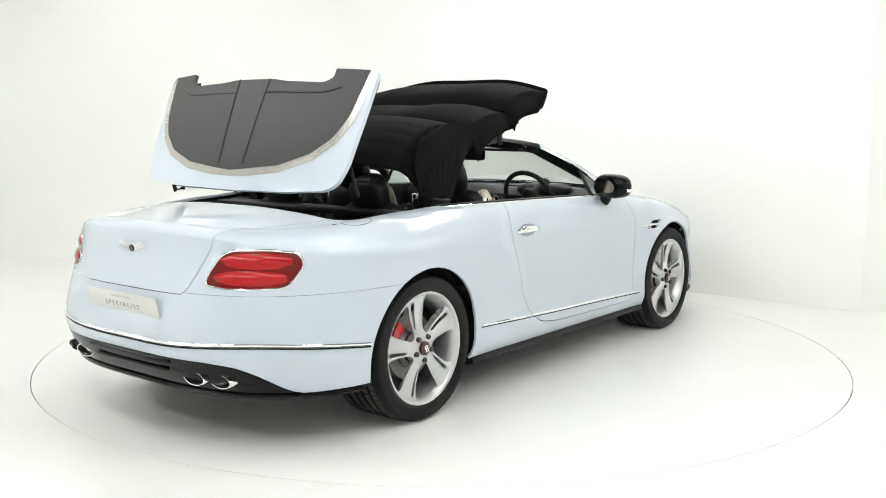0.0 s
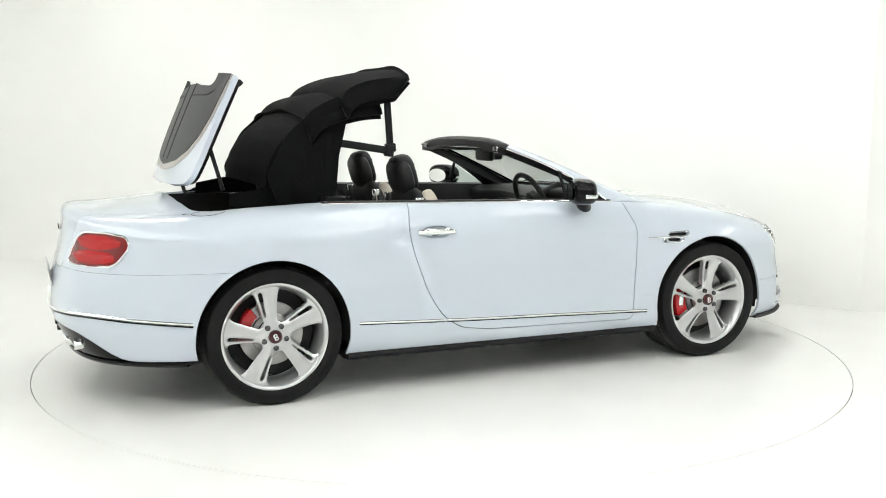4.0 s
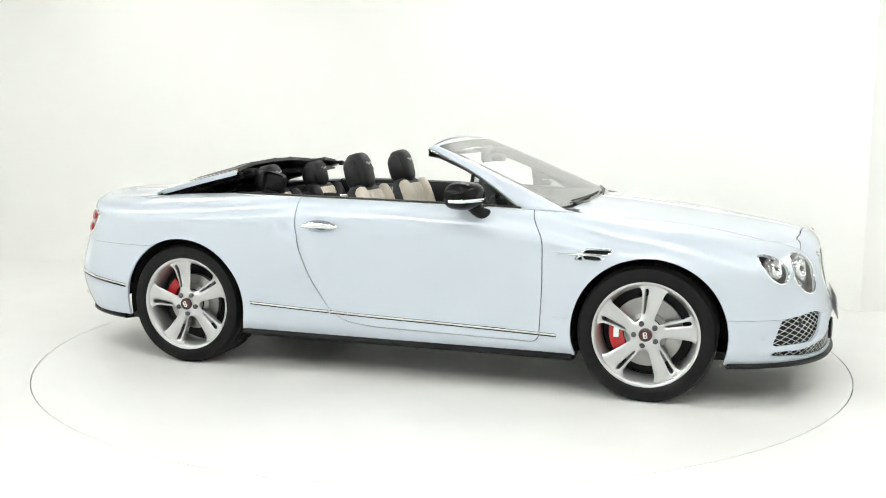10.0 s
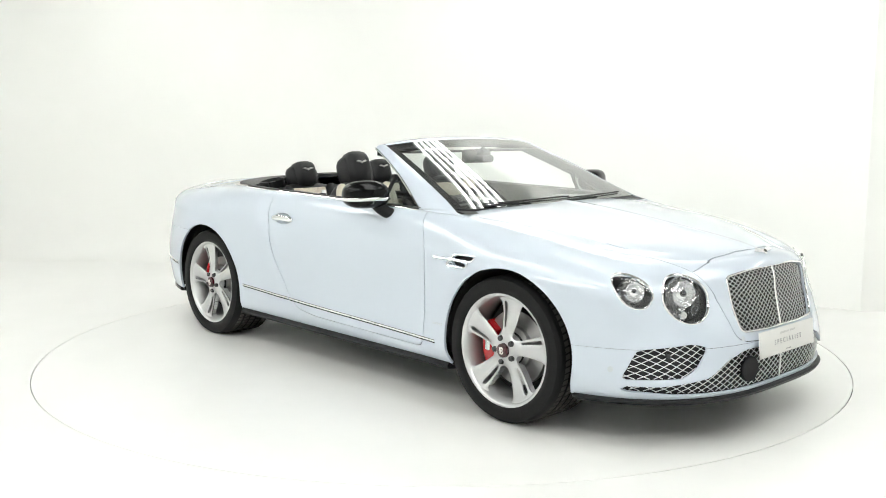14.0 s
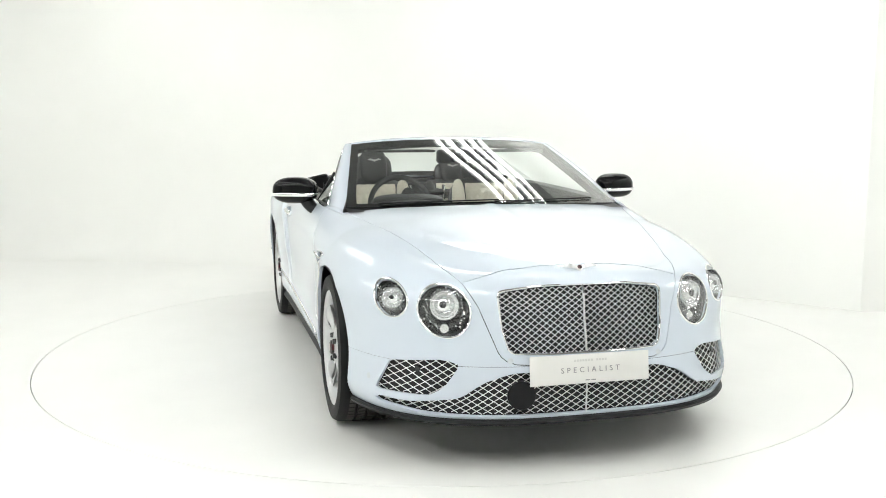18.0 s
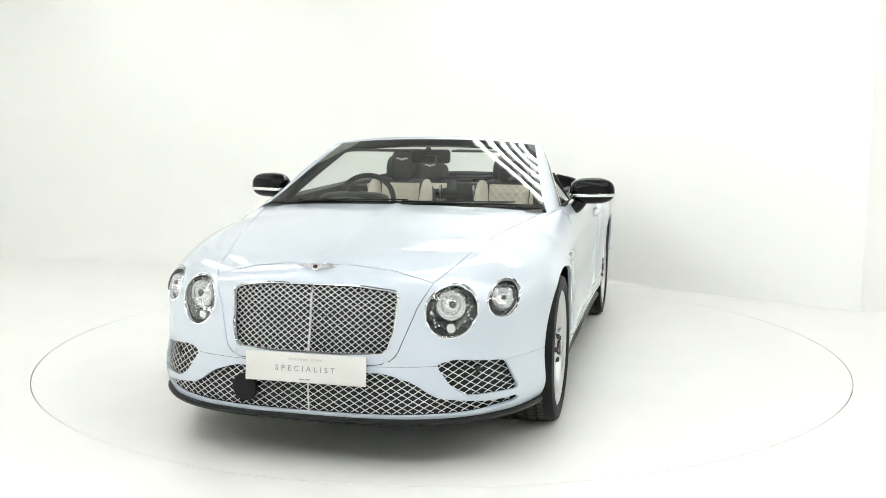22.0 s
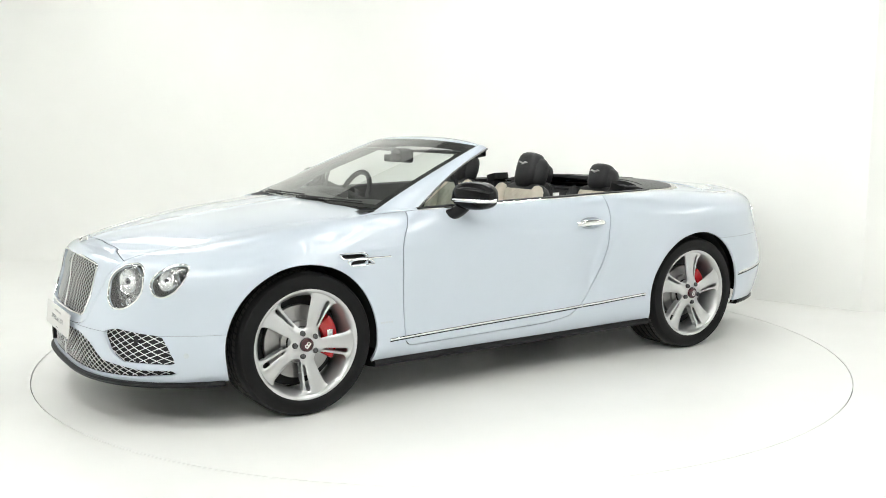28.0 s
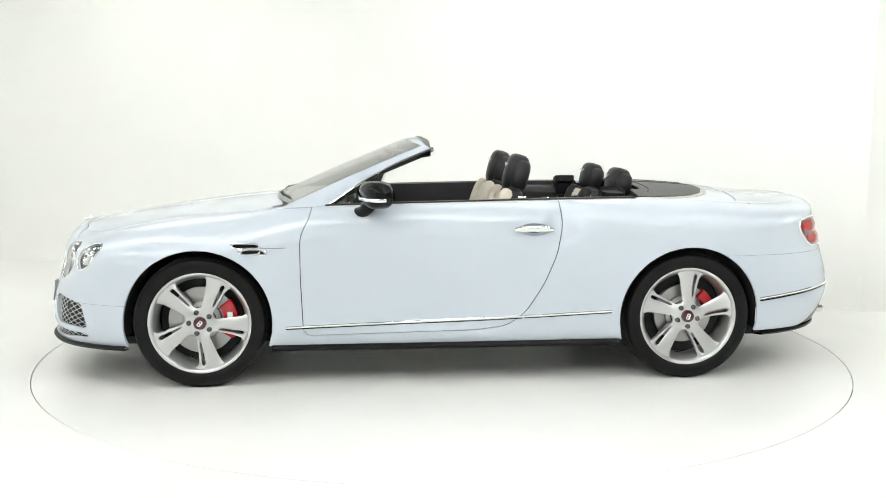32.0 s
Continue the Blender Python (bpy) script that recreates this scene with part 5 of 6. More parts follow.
    for y0, y1 in ((-0.60, 0.05), (0.02, 0.62)):
        pts = []
        for k in range(9):
            t = k / 8
            p = wind_pt((y0 + (y1 - y0) * t) / 0.765, 0.035 + 0.02 * t)
            pts.append(p + Vector((0.004, 0, 0.006)))
        part("wiper", tube(pts, 0.0042, 6).add(tube([pts[4] + Vector((0.008, 0, 0.002)), pts[0] + Vector((0.018, 0.0, -0.012))], 0.005, 6)), SATINBLACK, car, "black wiper")


build_front(CAR)
build_rear(CAR)
build_plate(CAR, 2.352, 0.440, 0.535, 0.123, True)
build_plate(CAR, -2.421, 0.628, 0.535, 0.113, False)
build_sides(CAR)
build_screen(CAR)
_p = Vector((2.214, 0, 0.843))
part("bonnet_badge", wings(1.15).moved(Matrix.Translation(_p) @ pose(0, 0, 0, 0, -50, 0)), BADGE, CAR, "winged silver badge")
part("badge_disc", lathe([(0.0, 0.0105), (0.010, 0.010), (0.010, 0.006)], 20, "x").moved(Matrix.Translation(_p) @ pose(0, 0, 0, 0, -48, 0)), BADGERED, CAR)


# ---------------------------------------------------------------- cabin
def pad(sx, sy, sz, bulge=0.25, n=10, flat=2.6):
    """A stuffed cushion: a superquadric, fuller in the middle."""
    g = Geo()
    m = n * 2
    f = lambda q, e: math.copysign(abs(q) ** e, q)
    e = 2 / flat
    for i in range(n + 1):
        v = -math.pi / 2 + math.pi * i / n
        for k in range(m):
            a = 2 * math.pi * k / m
            x = f(math.cos(v), e) * f(math.cos(a), e)
            y = f(math.cos(v), e) * f(math.sin(a), e)
            z = f(math.sin(v), e)
            g.v.append((x * sx / 2, y * sy / 2, z * sz / 2))
    for i in range(n):
        for k in range(m):
            j = (k + 1) % m
            g.f.append((i * m + k, i * m + j, (i + 1) * m + j, (i + 1) * m + k))
    return g


def quilt(w, h, nx, nz, depth):
    """A padded panel stitched in diamonds, facing +x."""
    g = Geo()
    A, B = nx * 6, nz * 6
    for i in range(A + 1):
        for k in range(B + 1):
            u, v = i / A, k / B
            d = abs(math.sin(math.pi * (u * nx + v * nz))) * abs(math.sin(math.pi * (u * nx - v * nz)))
            edge = min(1, 8 * min(u, 1 - u, v, 1 - v))
            g.v.append((depth * (d ** 0.5) * 0.6 + 0.02 * edge, (u - 0.5) * w, (v - 0.5) * h))
    for i in range(A):
        for k in range(B):
            g.f.append((i * (B + 1) + k, (i + 1) * (B + 1) + k, (i + 1) * (B + 1) + k + 1, i * (B + 1) + k + 1))
    return g


def seat(car, x, y, z, rear=False):
    """Backrest foot at (x, y, z)."""
    e = new("rear_seat" if rear else "front_seat")
    e.parent = car
    tagged(e, "black and cream quilted leather seat with a padded headrest")
    e.matrix_basis = pose(x, y, z)
    lean = Matrix.Rotation(radians(-16 if not rear else -14), 4, "Y")
    H = 0.50 if not rear else 0.42
    w = 0.50
    part("backrest", pad(0.13, w, H * 1.15, flat=3.6).moved(lean @ Matrix.Translation((0, 0, H * 0.52))), LEATHER, e, "black leather backrest shell")
    part("quilted_panel", quilt(0.27, H * 0.92, 5, 8, 0.016).moved(lean @ Matrix.Translation((0.058, 0, H * 0.53))), CREAM, e, "cream diamond-quilted panel")
    for s in (1, -1):
        b = pad(0.115, 0.095, H * 0.98, flat=2.8).moved(lean @ pose(0.060, s * 0.185, H * 0.56, 0, 0, s * 12))
        part("side_bolster", b, LEATHER if rear else CREAM, e, "black side bolster" if rear else "cream side bolster")
        hip = pad(0.10, 0.05, H * 0.7, flat=2.6).moved(lean @ pose(-0.005, s * 0.235, H * 0.45))
        part("side_panel", hip, LEATHER, e)
    hh = 0.235 if not rear else 0.185
    hw = 0.265 if not rear else 0.25
    zc = H + hh * 0.50 + 0.005
    core = pad(0.135, hw * 0.70, hh, flat=3.4).moved(lean @ Matrix.Translation((0.012, 0, zc)))
    shell = pad(0.115, hw, hh * 0.94, flat=2.9).moved(lean @ Matrix.Translation((-0.010, 0, zc - 0.012)))
    hr = part("headrest", core, LEATHER, e, "black leather headrest")
    part("headrest_wing", shell, LEATHER, e)
    bd = wings(0.62).moved(lean @ Matrix.Translation((0.079, 0, zc + hh * 0.14)) @ Matrix.Rotation(radians(0), 4, "Y"))
    part("stitched_badge", bd, FAINTINK, e, "pale stitched winged badge")
    part("seat_cushion", pad(0.52, 0.50, 0.15, flat=3.2).moved(Matrix.Translation((0.27, 0, 0.0))), CREAM, e, "cream seat cushion")
    if not rear:
        for s in (1, -1):
            part("seat_trim", box(0.05, 0.012, 0.10, 0.005, at=(-0.16, s * 0.262, H * 0.86)), CHROME, e, "chrome seat release")
    return e


def build_cabin(car):
    # tub
    g = Geo()
    pts = [(0.98, 0.70, 0.98), (0.98, 0.74, 0.30), (-1.80, 0.66, 0.30), (-1.80, 0.60, 0.98)]
    g.v = [(0.95, -0.79, 0.30), (0.95, 0.79, 0.30), (-1.72, 0.79, 0.30), (-1.72, -0.79, 0.30)]
    g.f = [(0, 1, 2, 3)]
    part("cabin_floor", g, CARPET, car, "dark carpet")
    # bulkhead behind the rear seats and the roof well
    part("well_wall", box(0.03, 1.50, 0.62, 0.005, at=(-1.80, 0, 0.64)), CARPET, car)
    part("well_floor", box(0.62, 1.50, 0.02, 0.004, at=(-1.49, 0, 0.62)), CARPET, car)
    for s in (1, -1):
        part("well_side", box(0.75, 0.02, 0.66, 0.004, at=(-1.42, s * 0.735, 0.66)), CARPET, car)
        part("hinge_block", box(0.12, 0.10, 0.10, 0.015, at=(-0.98, s * 0.70, 0.985)), SATINBLACK, car)
        part("side_rest", box(0.56, 0.17, 0.30, 0.05, 3, at=(-0.86, s * 0.755, 0.855)), LEATHER, car, "black leather side rest")
        part("speaker_trim", lathe([(0.075, 0.0), (0.082, 0.006), (0.090, 0.0)], 24).moved(
            Matrix.Translation((-0.86, s * 0.665, 0.86)) @ Matrix.Diagonal((1.2, -s, 0.7, 1))), CHROME, car)
    # dashboard
    prof = [(0.98, 0.985), (0.86, 1.000), (0.74, 1.005), (0.64, 0.992), (0.585, 0.965), (0.575, 0.93), (0.60, 0.86), (0.62, 0.80), (0.66, 0.70)]
    g = Geo()
    n = 40
    for i in range(n + 1):
        u = -1 + 2 * i / n
        hump = 0.030 * math.exp(-((u * 0.78 + 0.38) / 0.17) ** 2) + 0.020 * math.exp(-((u * 0.78 - 0.38) / 0.22) ** 2)
        for q, (x, z) in enumerate(prof):
            wgt = max(0, 1 - abs(q - 3) / 3)
            g.v.append((x - 0.05 * abs(u) ** 3 * (q > 2), u * 0.785, z + hump * wgt))
    k = len(prof)
    for i in range(n):
        for q in range(k - 1):
            g.f.append((i * k + q, (i + 1) * k + q, (i + 1) * k + q + 1, i * k + q + 1))
    part("dashboard", flip(g), LEATHER, car, "black leather dashboard")
    part("fascia", box(0.02, 1.46, 0.11, 0.008, at=(0.573, 0, 0.885)), WALNUT, car, "dark glossy fascia")
    for y in (-0.66, -0.12, 0.12, 0.66):
        part("air_vent", lathe([(0.0, -0.004), (0.030, -0.002), (0.036, 0.006), (0.044, 0.004), (0.046, -0.004)], 28, "x").moved(
            Matrix.Translation((0.562, y, 0.895)) @ Matrix.Rotation(math.pi, 4, "Z")), CHROME, car, "round chrome air vent")
    part("clock", lathe([(0.0, 0.0), (0.026, 0.001), (0.032, 0.006), (0.036, 0.0)], 24, "x").moved(
        Matrix.Translation((0.560, 0, 0.925)) @ Matrix.Rotation(math.pi, 4, "Z")), CHROME, car)
    part("binnacle", pad(0.20, 0.42, 0.09, flat=2.8).moved(Matrix.Translation((0.61, -0.38, 1.005))), LEATHER, car)
    for dy in (-0.08, 0.08):
        part("dial", lathe([(0.0, 0.0), (0.052, 0.0), (0.056, 0.008), (0.060, 0.0)], 28, "x").moved(
            Matrix.Translation((0.530, -0.38 + dy, 0.965)) @ Matrix.Rotation(math.pi, 4, "Z")), CHROME, car)
    # console
    part("console", box(1.55, 0.22, 0.30, 0.04, 3, at=(-0.25, 0, 0.60)), WALNUT, car, "dark centre console")
    part("gear_lever", tube([(0.22, 0, 0.74), (0.21, 0, 0.82)], [0.02, 0.028], 12), CHROME, car)
    # steering wheel on the right
    w = new("steering_wheel")
    w.parent = car
    tagged(w, "black leather steering wheel")
    w.matrix_basis = pose(0.415, -0.38, 0.965, 0, -24, 0)
    ring = [(0, 0.182 * math.cos(a), 0.182 * math.sin(a)) for a in np.linspace(0, 2 * math.pi, 49)[:-1]]
    part("wheel_rim", tube(ring, 0.0165, 10, close=True), LEATHER, w)
    part("wheel_boss", lathe([(0.0, -0.022), (0.045, -0.020), (0.062, -0.006), (0.064, 0.03)], 28, "x"), LEATHER, w)
    for a in (0, 180, 270):
        c, s = math.cos(radians(a)), math.sin(radians(a))
        part("wheel_spoke", tube([(0.0, 0.05 * c, 0.05 * s), (0.004, 0.12 * c, 0.12 * s), (0.0, 0.175 * c, 0.175 * s)], [0.020, 0.014, 0.016], 8), SATINBLACK, w)
    part("column", tube([(0.0, 0, 0), (0.22, 0, 0.0)], 0.035, 12), SATINBLACK, w)
    # seats
    for s in (1, -1):
        seat(car, -0.295, s * 0.38, 0.55)
        seat(car, -0.985, s * 0.345, 0.585, True)
    part("rear_divider", box(0.40, 0.12, 0.26, 0.04, 3, at=(-0.93, 0, 0.70)), LEATHER, car)
    part("rear_shelf", box(0.16, 1.46, 0.03, 0.01, at=(-1.20, 0, 0.985)), LEATHER, car, "black shelf behind the rear seats")


build_cabin(CAR)


# ---------------------------------------------------------------- the hinged lid over the roof well
LID_AT = Vector((-1.785, 0, 1.044))
LID_OUT = rounded([(-1.125, -0.2), (-1.125, 0.762), (-1.14, 0.779), (-1.36, 0.769), (-1.60, 0.748), (-1.70, 0.714), (-1.738, 0.648), (-1.766, 0.40), (-1.78, -0.2)], 0.03)


def lid_z(x, y):
    mid = deck_mid(x) - 0.004
    return mid - 0.055 * abs(y / 0.74) ** 2.4


LATCH = {}


def build_lid(car):
    e = new("roof_cover")
    e.parent = car
    tagged(e, "white hinged roof cover lined with black leather")

    def grid(x0, x1, y1, nx=60, ny=44):
        g = Geo()
        for i in range(nx + 1):
            x = x0 + (x1 - x0) * i / nx
            for k in range(ny + 1):
                y = y1 * k / ny
                g.v.append((x, y, lid_z(x, y)))
        for i in range(nx):
            for k in range(ny):
                a = i * (ny + 1) + k
                g.f.append((a, a + ny + 1, a + ny + 2, a + 1))
        return g
    # notched front edge
    outer = LID_OUT
    notch = rounded([(-1.0, 0.545), (-1.175, 0.535), (-1.20, 0.48), (-1.195, 0.25), (-1.182, 0.14), (-1.18, -0.2), (-1.0, -0.2)], 0.02)
    u_band = [(-1.0, 0.760), (-1.25, 0.752), (-1.38, 0.726), (-1.50, 0.660), (-1.60, 0.540), (-1.672, 0.345), (-1.700, 0.13), (-1.705, -0.2), (-1.0, -0.2)]
    u_leather = grow(u_band, -0.038)
    s = grid(-1.80, -1.10, 0.785)
    s, _ = cut_by(s, "xy", outer)
    _, s = cut_by(s, "xy", notch)
    inner, paint = cut_by(s, "xy", u_band)
    leather, band = cut_by(inner, "xy", u_leather)

    def local(g, dz=0.0):
        return Geo([(x - LID_AT.x, y, z - LID_AT.z + dz) for x, y, z in g.v], g.f)

    def done(name, g, material, label, dz, th):
        part(name, flanged(local(g, dz), th).both(), material, e, label, merge=0.0005)
    done("lid_rim", paint, PAINT, "white painted rim", 0.0, 0.028)
    done("lid_band", band, BRUSHED, "brushed metal band", 0.003, 0.02)
    done("lid_leather", leather, LEATHERGREY, "stitched black leather panel", 0.005, 0.02)
    # seams
    for yy in (0.09,):
        pts = [(x - LID_AT.x, yy + 0.05 * (x + 1.66), lid_z(x, yy) - LID_AT.z + 0.006) for x in np.linspace(-1.64, -1.18, 12)]
        two("seam", tube(pts, 0.003, 5), DARK, e)
    pts = [(-1.255 + 0.035 * min(1, max(0, (y - 0.45) / 0.15)) ** 2 - LID_AT.x, y, lid_z(-1.25, y) - LID_AT.z + 0.006) for y in np.linspace(0.10, 0.60, 14)]
    two("seam", tube(pts, 0.003, 5), DARK, e)
    # underside: dark pan with ribs, cups and hooks
    u, _ = cut_by(grid(-1.80, -1.10, 0.785, 40, 30), "xy", grow(outer, -0.02))
    _, u = cut_by(u, "xy", grow(notch, 0.012))
    u = local(u, -0.05)
    part("lid_lining", u.both(), SATINBLACK, e, "black pressed lining", merge=0.0005)
    for s in (1, -1):
        part("lining_rib", box(0.50, 0.06, 0.05, 0.02, at=(0.33, s * 0.60, -0.055)), SATINBLACK, e)
        part("lining_rib", box(0.08, 0.50, 0.04, 0.015, at=(0.50, s * 0.32, -0.045)), SATINBLACK, e)
        part("lining_cup", lathe([(0.10, 0.0), (0.085, -0.05), (0.06, -0.075), (0.0, -0.08)], 20, "z").moved(Matrix.Translation((0.27, s * 0.26, -0.045))), SATINBLACK, e)
        part("latch_block", box(0.03, 0.05, 0.05, 0.008, at=(0.60, s * 0.62, -0.05)), SATINBLACK, e)
        LATCH[s] = part("latch_arm", box(0.15, 0.035, 0.022, 0.006, at=(0.075, 0, 0)).add(box(0.03, 0.045, 0.03, 0.006, at=(0.14, 0, -0.008))), SATINBLACK, e, "black latch arm")
        part("gas_strut", tube([(0.30, s * 0.66, -0.06), (0.10, s * 0.69, -0.23)], 0.011, 8), SATINBLACK, e)
        part("hinge_arm", tube([(0.06, s * 0.50, -0.045), (0.015, s * 0.50, -0.085), (0.05, s * 0.50, -0.13)], 0.012, 8), SATINBLACK, e)
    # hinged ear at each front corner of the well
    return e


LEATHERGREY = mat("stitched_black_leather", (0.015, 0.015, 0.0165), 0.42, bump=0.4, bscale=380, vary=0.1, vscale=8)
LID = build_lid(CAR)


def build_flap(car, s):
    """Small black cover that stands up beside the rear headrest while the lid is open."""
    f = part("side_flap", box(0.14, 0.014, 0.125, 0.03, 3, at=(0, 0, 0.063)).add(box(0.10, 0.05, 0.03, 0.01, at=(0, 0, 0.0))), SATINBLACK, car, "black hinged side flap")
    return f


FLAPS = {s: build_flap(CAR, s) for s in (1, -1)}


# ---------------------------------------------------------------- the folding cloth roof, in stiff pieces
def cloth(profile, half, side=0.0, th=0.022, crown=0.06, sag=0.0, n=28, taper=0.0):
    """A cloth panel: a profile in x and z, spread to both sides, bending down at its edges; side: depth of the side fall."""
    g = Geo()
    us = [-1 + 2 * i / n for i in range(n + 1)]
    for x, z in profile:
        for u in us:
            hw = half
            drop = crown * abs(u) ** 2.6 + sag * math.sin(4.5 * x + 6 * u) * 0.006
            g.v.append((x + taper * (1 - u * u) * (x / profile[-1][0]) ** 2, u * hw, z - drop))
    K = n + 1
    for i in range(len(profile) - 1):
        for k in range(n):
            g.f.append((i * K + k, i * K + k + 1, (i + 1) * K + k + 1, (i + 1) * K + k))
    if side:
        for s in (0, n):
            base = len(g.v)
            for i, (x, z) in enumerate(profile):
                p = g.v[i * K + s]
                d = side(x) if callable(side) else side
                for j in range(1, 6):
                    t = j / 5
                    g.v.append((p[0], p[1] + (0.05 if s else -0.05) * t + 0.008 * math.sin(9 * x + 4 * t), p[2] - d * t))
            for i in range(len(profile) - 1):
                prev = [i * K + s] + [base + i * 5 + j for j in range(5)]
                nxt = [(i + 1) * K + s] + [base + (i + 1) * 5 + j for j in range(5)]
                for j in range(5):
                    g.f.append((prev[j], prev[j + 1], nxt[j + 1], nxt[j]) if s else (prev[j], nxt[j], nxt[j + 1], prev[j + 1]))
    # second face below gives the cloth its thickness
    low = Geo([(x, y * 0.985, z - th) for x, y, z in g.v], [q[::-1] for q in g.f])
    return flanged(g, th).add(low)


def hump(pts, n=22):
    """A panel's section through a few heights."""
    x0, x1 = pts[0][0], pts[-1][0]
    return [(x, ease(x, pts)) for x in np.linspace(x0, x1, n + 1)]


FRONT_ARC = hump([(0.0, -0.03), (0.03, 0.012), (0.08, 0.036), (0.18, 0.044), (0.30, 0.028), (0.41, 0.0)])
MID_ARC = hump([(-0.04, -0.035), (0.0, 0.008), (0.06, 0.03), (0.16, 0.034), (0.28, 0.018), (0.38, -0.01)])
ROOF_A = part("roof_front", cloth(FRONT_ARC, 0.615, side=lambda x: 0.015 + 0.10 * min(1, max(0, 0.41 - x) / 0.12) - 0.02 * max(0, 1 - x / 0.2),
                                  crown=0.045, sag=0.8, taper=0.06), CLOTH, CAR, "black cloth front roof section")
ROOF_B = part("roof_middle", cloth(MID_ARC, 0.605, side=lambda x: 0.07 + 0.06 * min(1, max(0, 0.38 - x) / 0.38), crown=0.05, sag=1.2), CLOTH, CAR, "black cloth middle roof section")


def fold(r, half, depth):
    """One fold of the rear roof cloth: a hoop that swings about its two feet."""
    path = [(-0.665, 0.03), (-0.66, 0.12), (-0.645, r * 0.5), (-0.63, r - 0.17), (-0.61, r - 0.10), (-0.575, r - 0.05)]
    path += [(u * 0.575, r - 0.05 * abs(u) ** 2.6) for u in np.linspace(-0.92, 0.92, 15)]
    path += [(-y, q) for y, q in path[5::-1]]
    g = Geo()
    N = 8
    for y, q in path:
        for i in range(N + 1):
            u = -1 + 2 * i / N
            w = max(radians(half) * q, 0.05)
            rr = q + (depth * (1 - u * u) - 0.0235 * u) * min(1, q / 0.3) + 0.003 * math.sin(7 * y + 3 * u)
            g.v.append((-w * u, y * (1 + 0.012 * (1 - u * u)), math.sqrt(max(rr * rr - (w * u) ** 2, 1e-4)) if q > 0.06 else q))
    K = N + 1
    for k in range(len(path) - 1):
        for i in range(N):
            g.f.append((k * K + i, k * K + i + 1, (k + 1) * K + i + 1, (k + 1) * K + i))
    return flanged(flip(g), 0.012).both()


ROOF_C = [part("roof_fold", fold(0.575 - 0.028 * k, 10.0, 0.002), CLOTH, CAR, "black cloth fold of the rear roof") for k in range(7)]
g_ = Geo()
for k_ in range(13):
    for z_ in (0.0, 0.05, 0.10, 0.15):
        f_ = k_ / 12
        g_.v.append((-0.50 * f_, 0.635 - 0.05 * f_ + 0.008 * math.sin(9 * f_ + 20 * z_) - 0.25 * z_ * f_, z_ * (1 - 0.55 * f_)))
for k_ in range(12):
    for j_ in range(3):
        g_.f.append((k_ * 4 + j_, k_ * 4 + j_ + 1, k_ * 4 + j_ + 5, k_ * 4 + j_ + 4))
CURTAINS = {s: part("roof_curtain", flanged(g_ if s > 0 else flip(Geo([(x, -y, z) for x, y, z in g_.v], g_.f)), 0.01), CLOTH, CAR, "black cloth side curtain") for s in (1, -1)}


def roof_side():
    """The cloth wall of the roof above the belt, swinging about its foot."""
    line = rounded([(0.46, 0.375), (0.43, 0.335), (0.25, 0.262), (0.13, 0.18), (0.06, 0.08), (0.04, -0.03), (-0.14, -0.03), (-0.19, 0.2), (-0.14, 0.33), (0.10, 0.42), (0.34, 0.415)], 0.03, 4)
    g = Geo()
    nx, nz = 40, 30
    for i in range(nx + 1):
        for k in range(nz + 1):
            x, z = -0.22 + 0.88 * i / nx, -0.05 + 0.67 * k / nz
            g.v.append((x, 0.652 - 0.18 * max(z, 0) ** 2 + 0.006 * math.sin(11 * x + 5 * z) * min(1, max(z, 0) * 4), z))
    for i in range(nx):
        for k in range(nz):
            a = i * (nz + 1) + k
            g.f.append((a, a + 1, a + nz + 2, a + nz + 1))
    g, _ = cut_by(g, "xz", line)
    return flanged(g, 0.012)


_side = roof_side()
SIDES = {s: part("roof_side", _side if s > 0 else _side.mirrored(), CLOTH, CAR, "black cloth side of the folding roof") for s in (1, -1)}


def bar_piece(name, L, w, h, s):
    return part(name, box(L, w, h, 0.008, at=(L / 2, 0, 0)).add(box(0.05, w * 1.3, h * 1.6, 0.008, at=(0.02, 0, 0))), SATINBLACK, CAR, "black roof linkage bar")


STRUTS = {s: bar_piece("roof_strut", 0.29, 0.028, 0.038, s) for s in (1, -1)}
RAILS = {s: bar_piece("roof_rail", 0.44, 0.035, 0.042, s) for s in (1, -1)}
LEGS = {s: bar_piece("roof_leg", 0.36, 0.03, 0.035, s) for s in (1, -1)}


# ---------------------------------------------------------------- what moves
def car_pose(deg):
    return Matrix.Rotation(radians(deg), 4, "Z") @ Matrix.Translation((CAR_OFF[0], CAR_OFF[1], 0))


def span(x0, z0, x1, z1, y=0.0):
    """The pose of a bar from one point of the side view to another."""
    return pose(x0, y, z0, 0, -math.degrees(math.atan2(z1 - z0, x1 - x0)), 0)


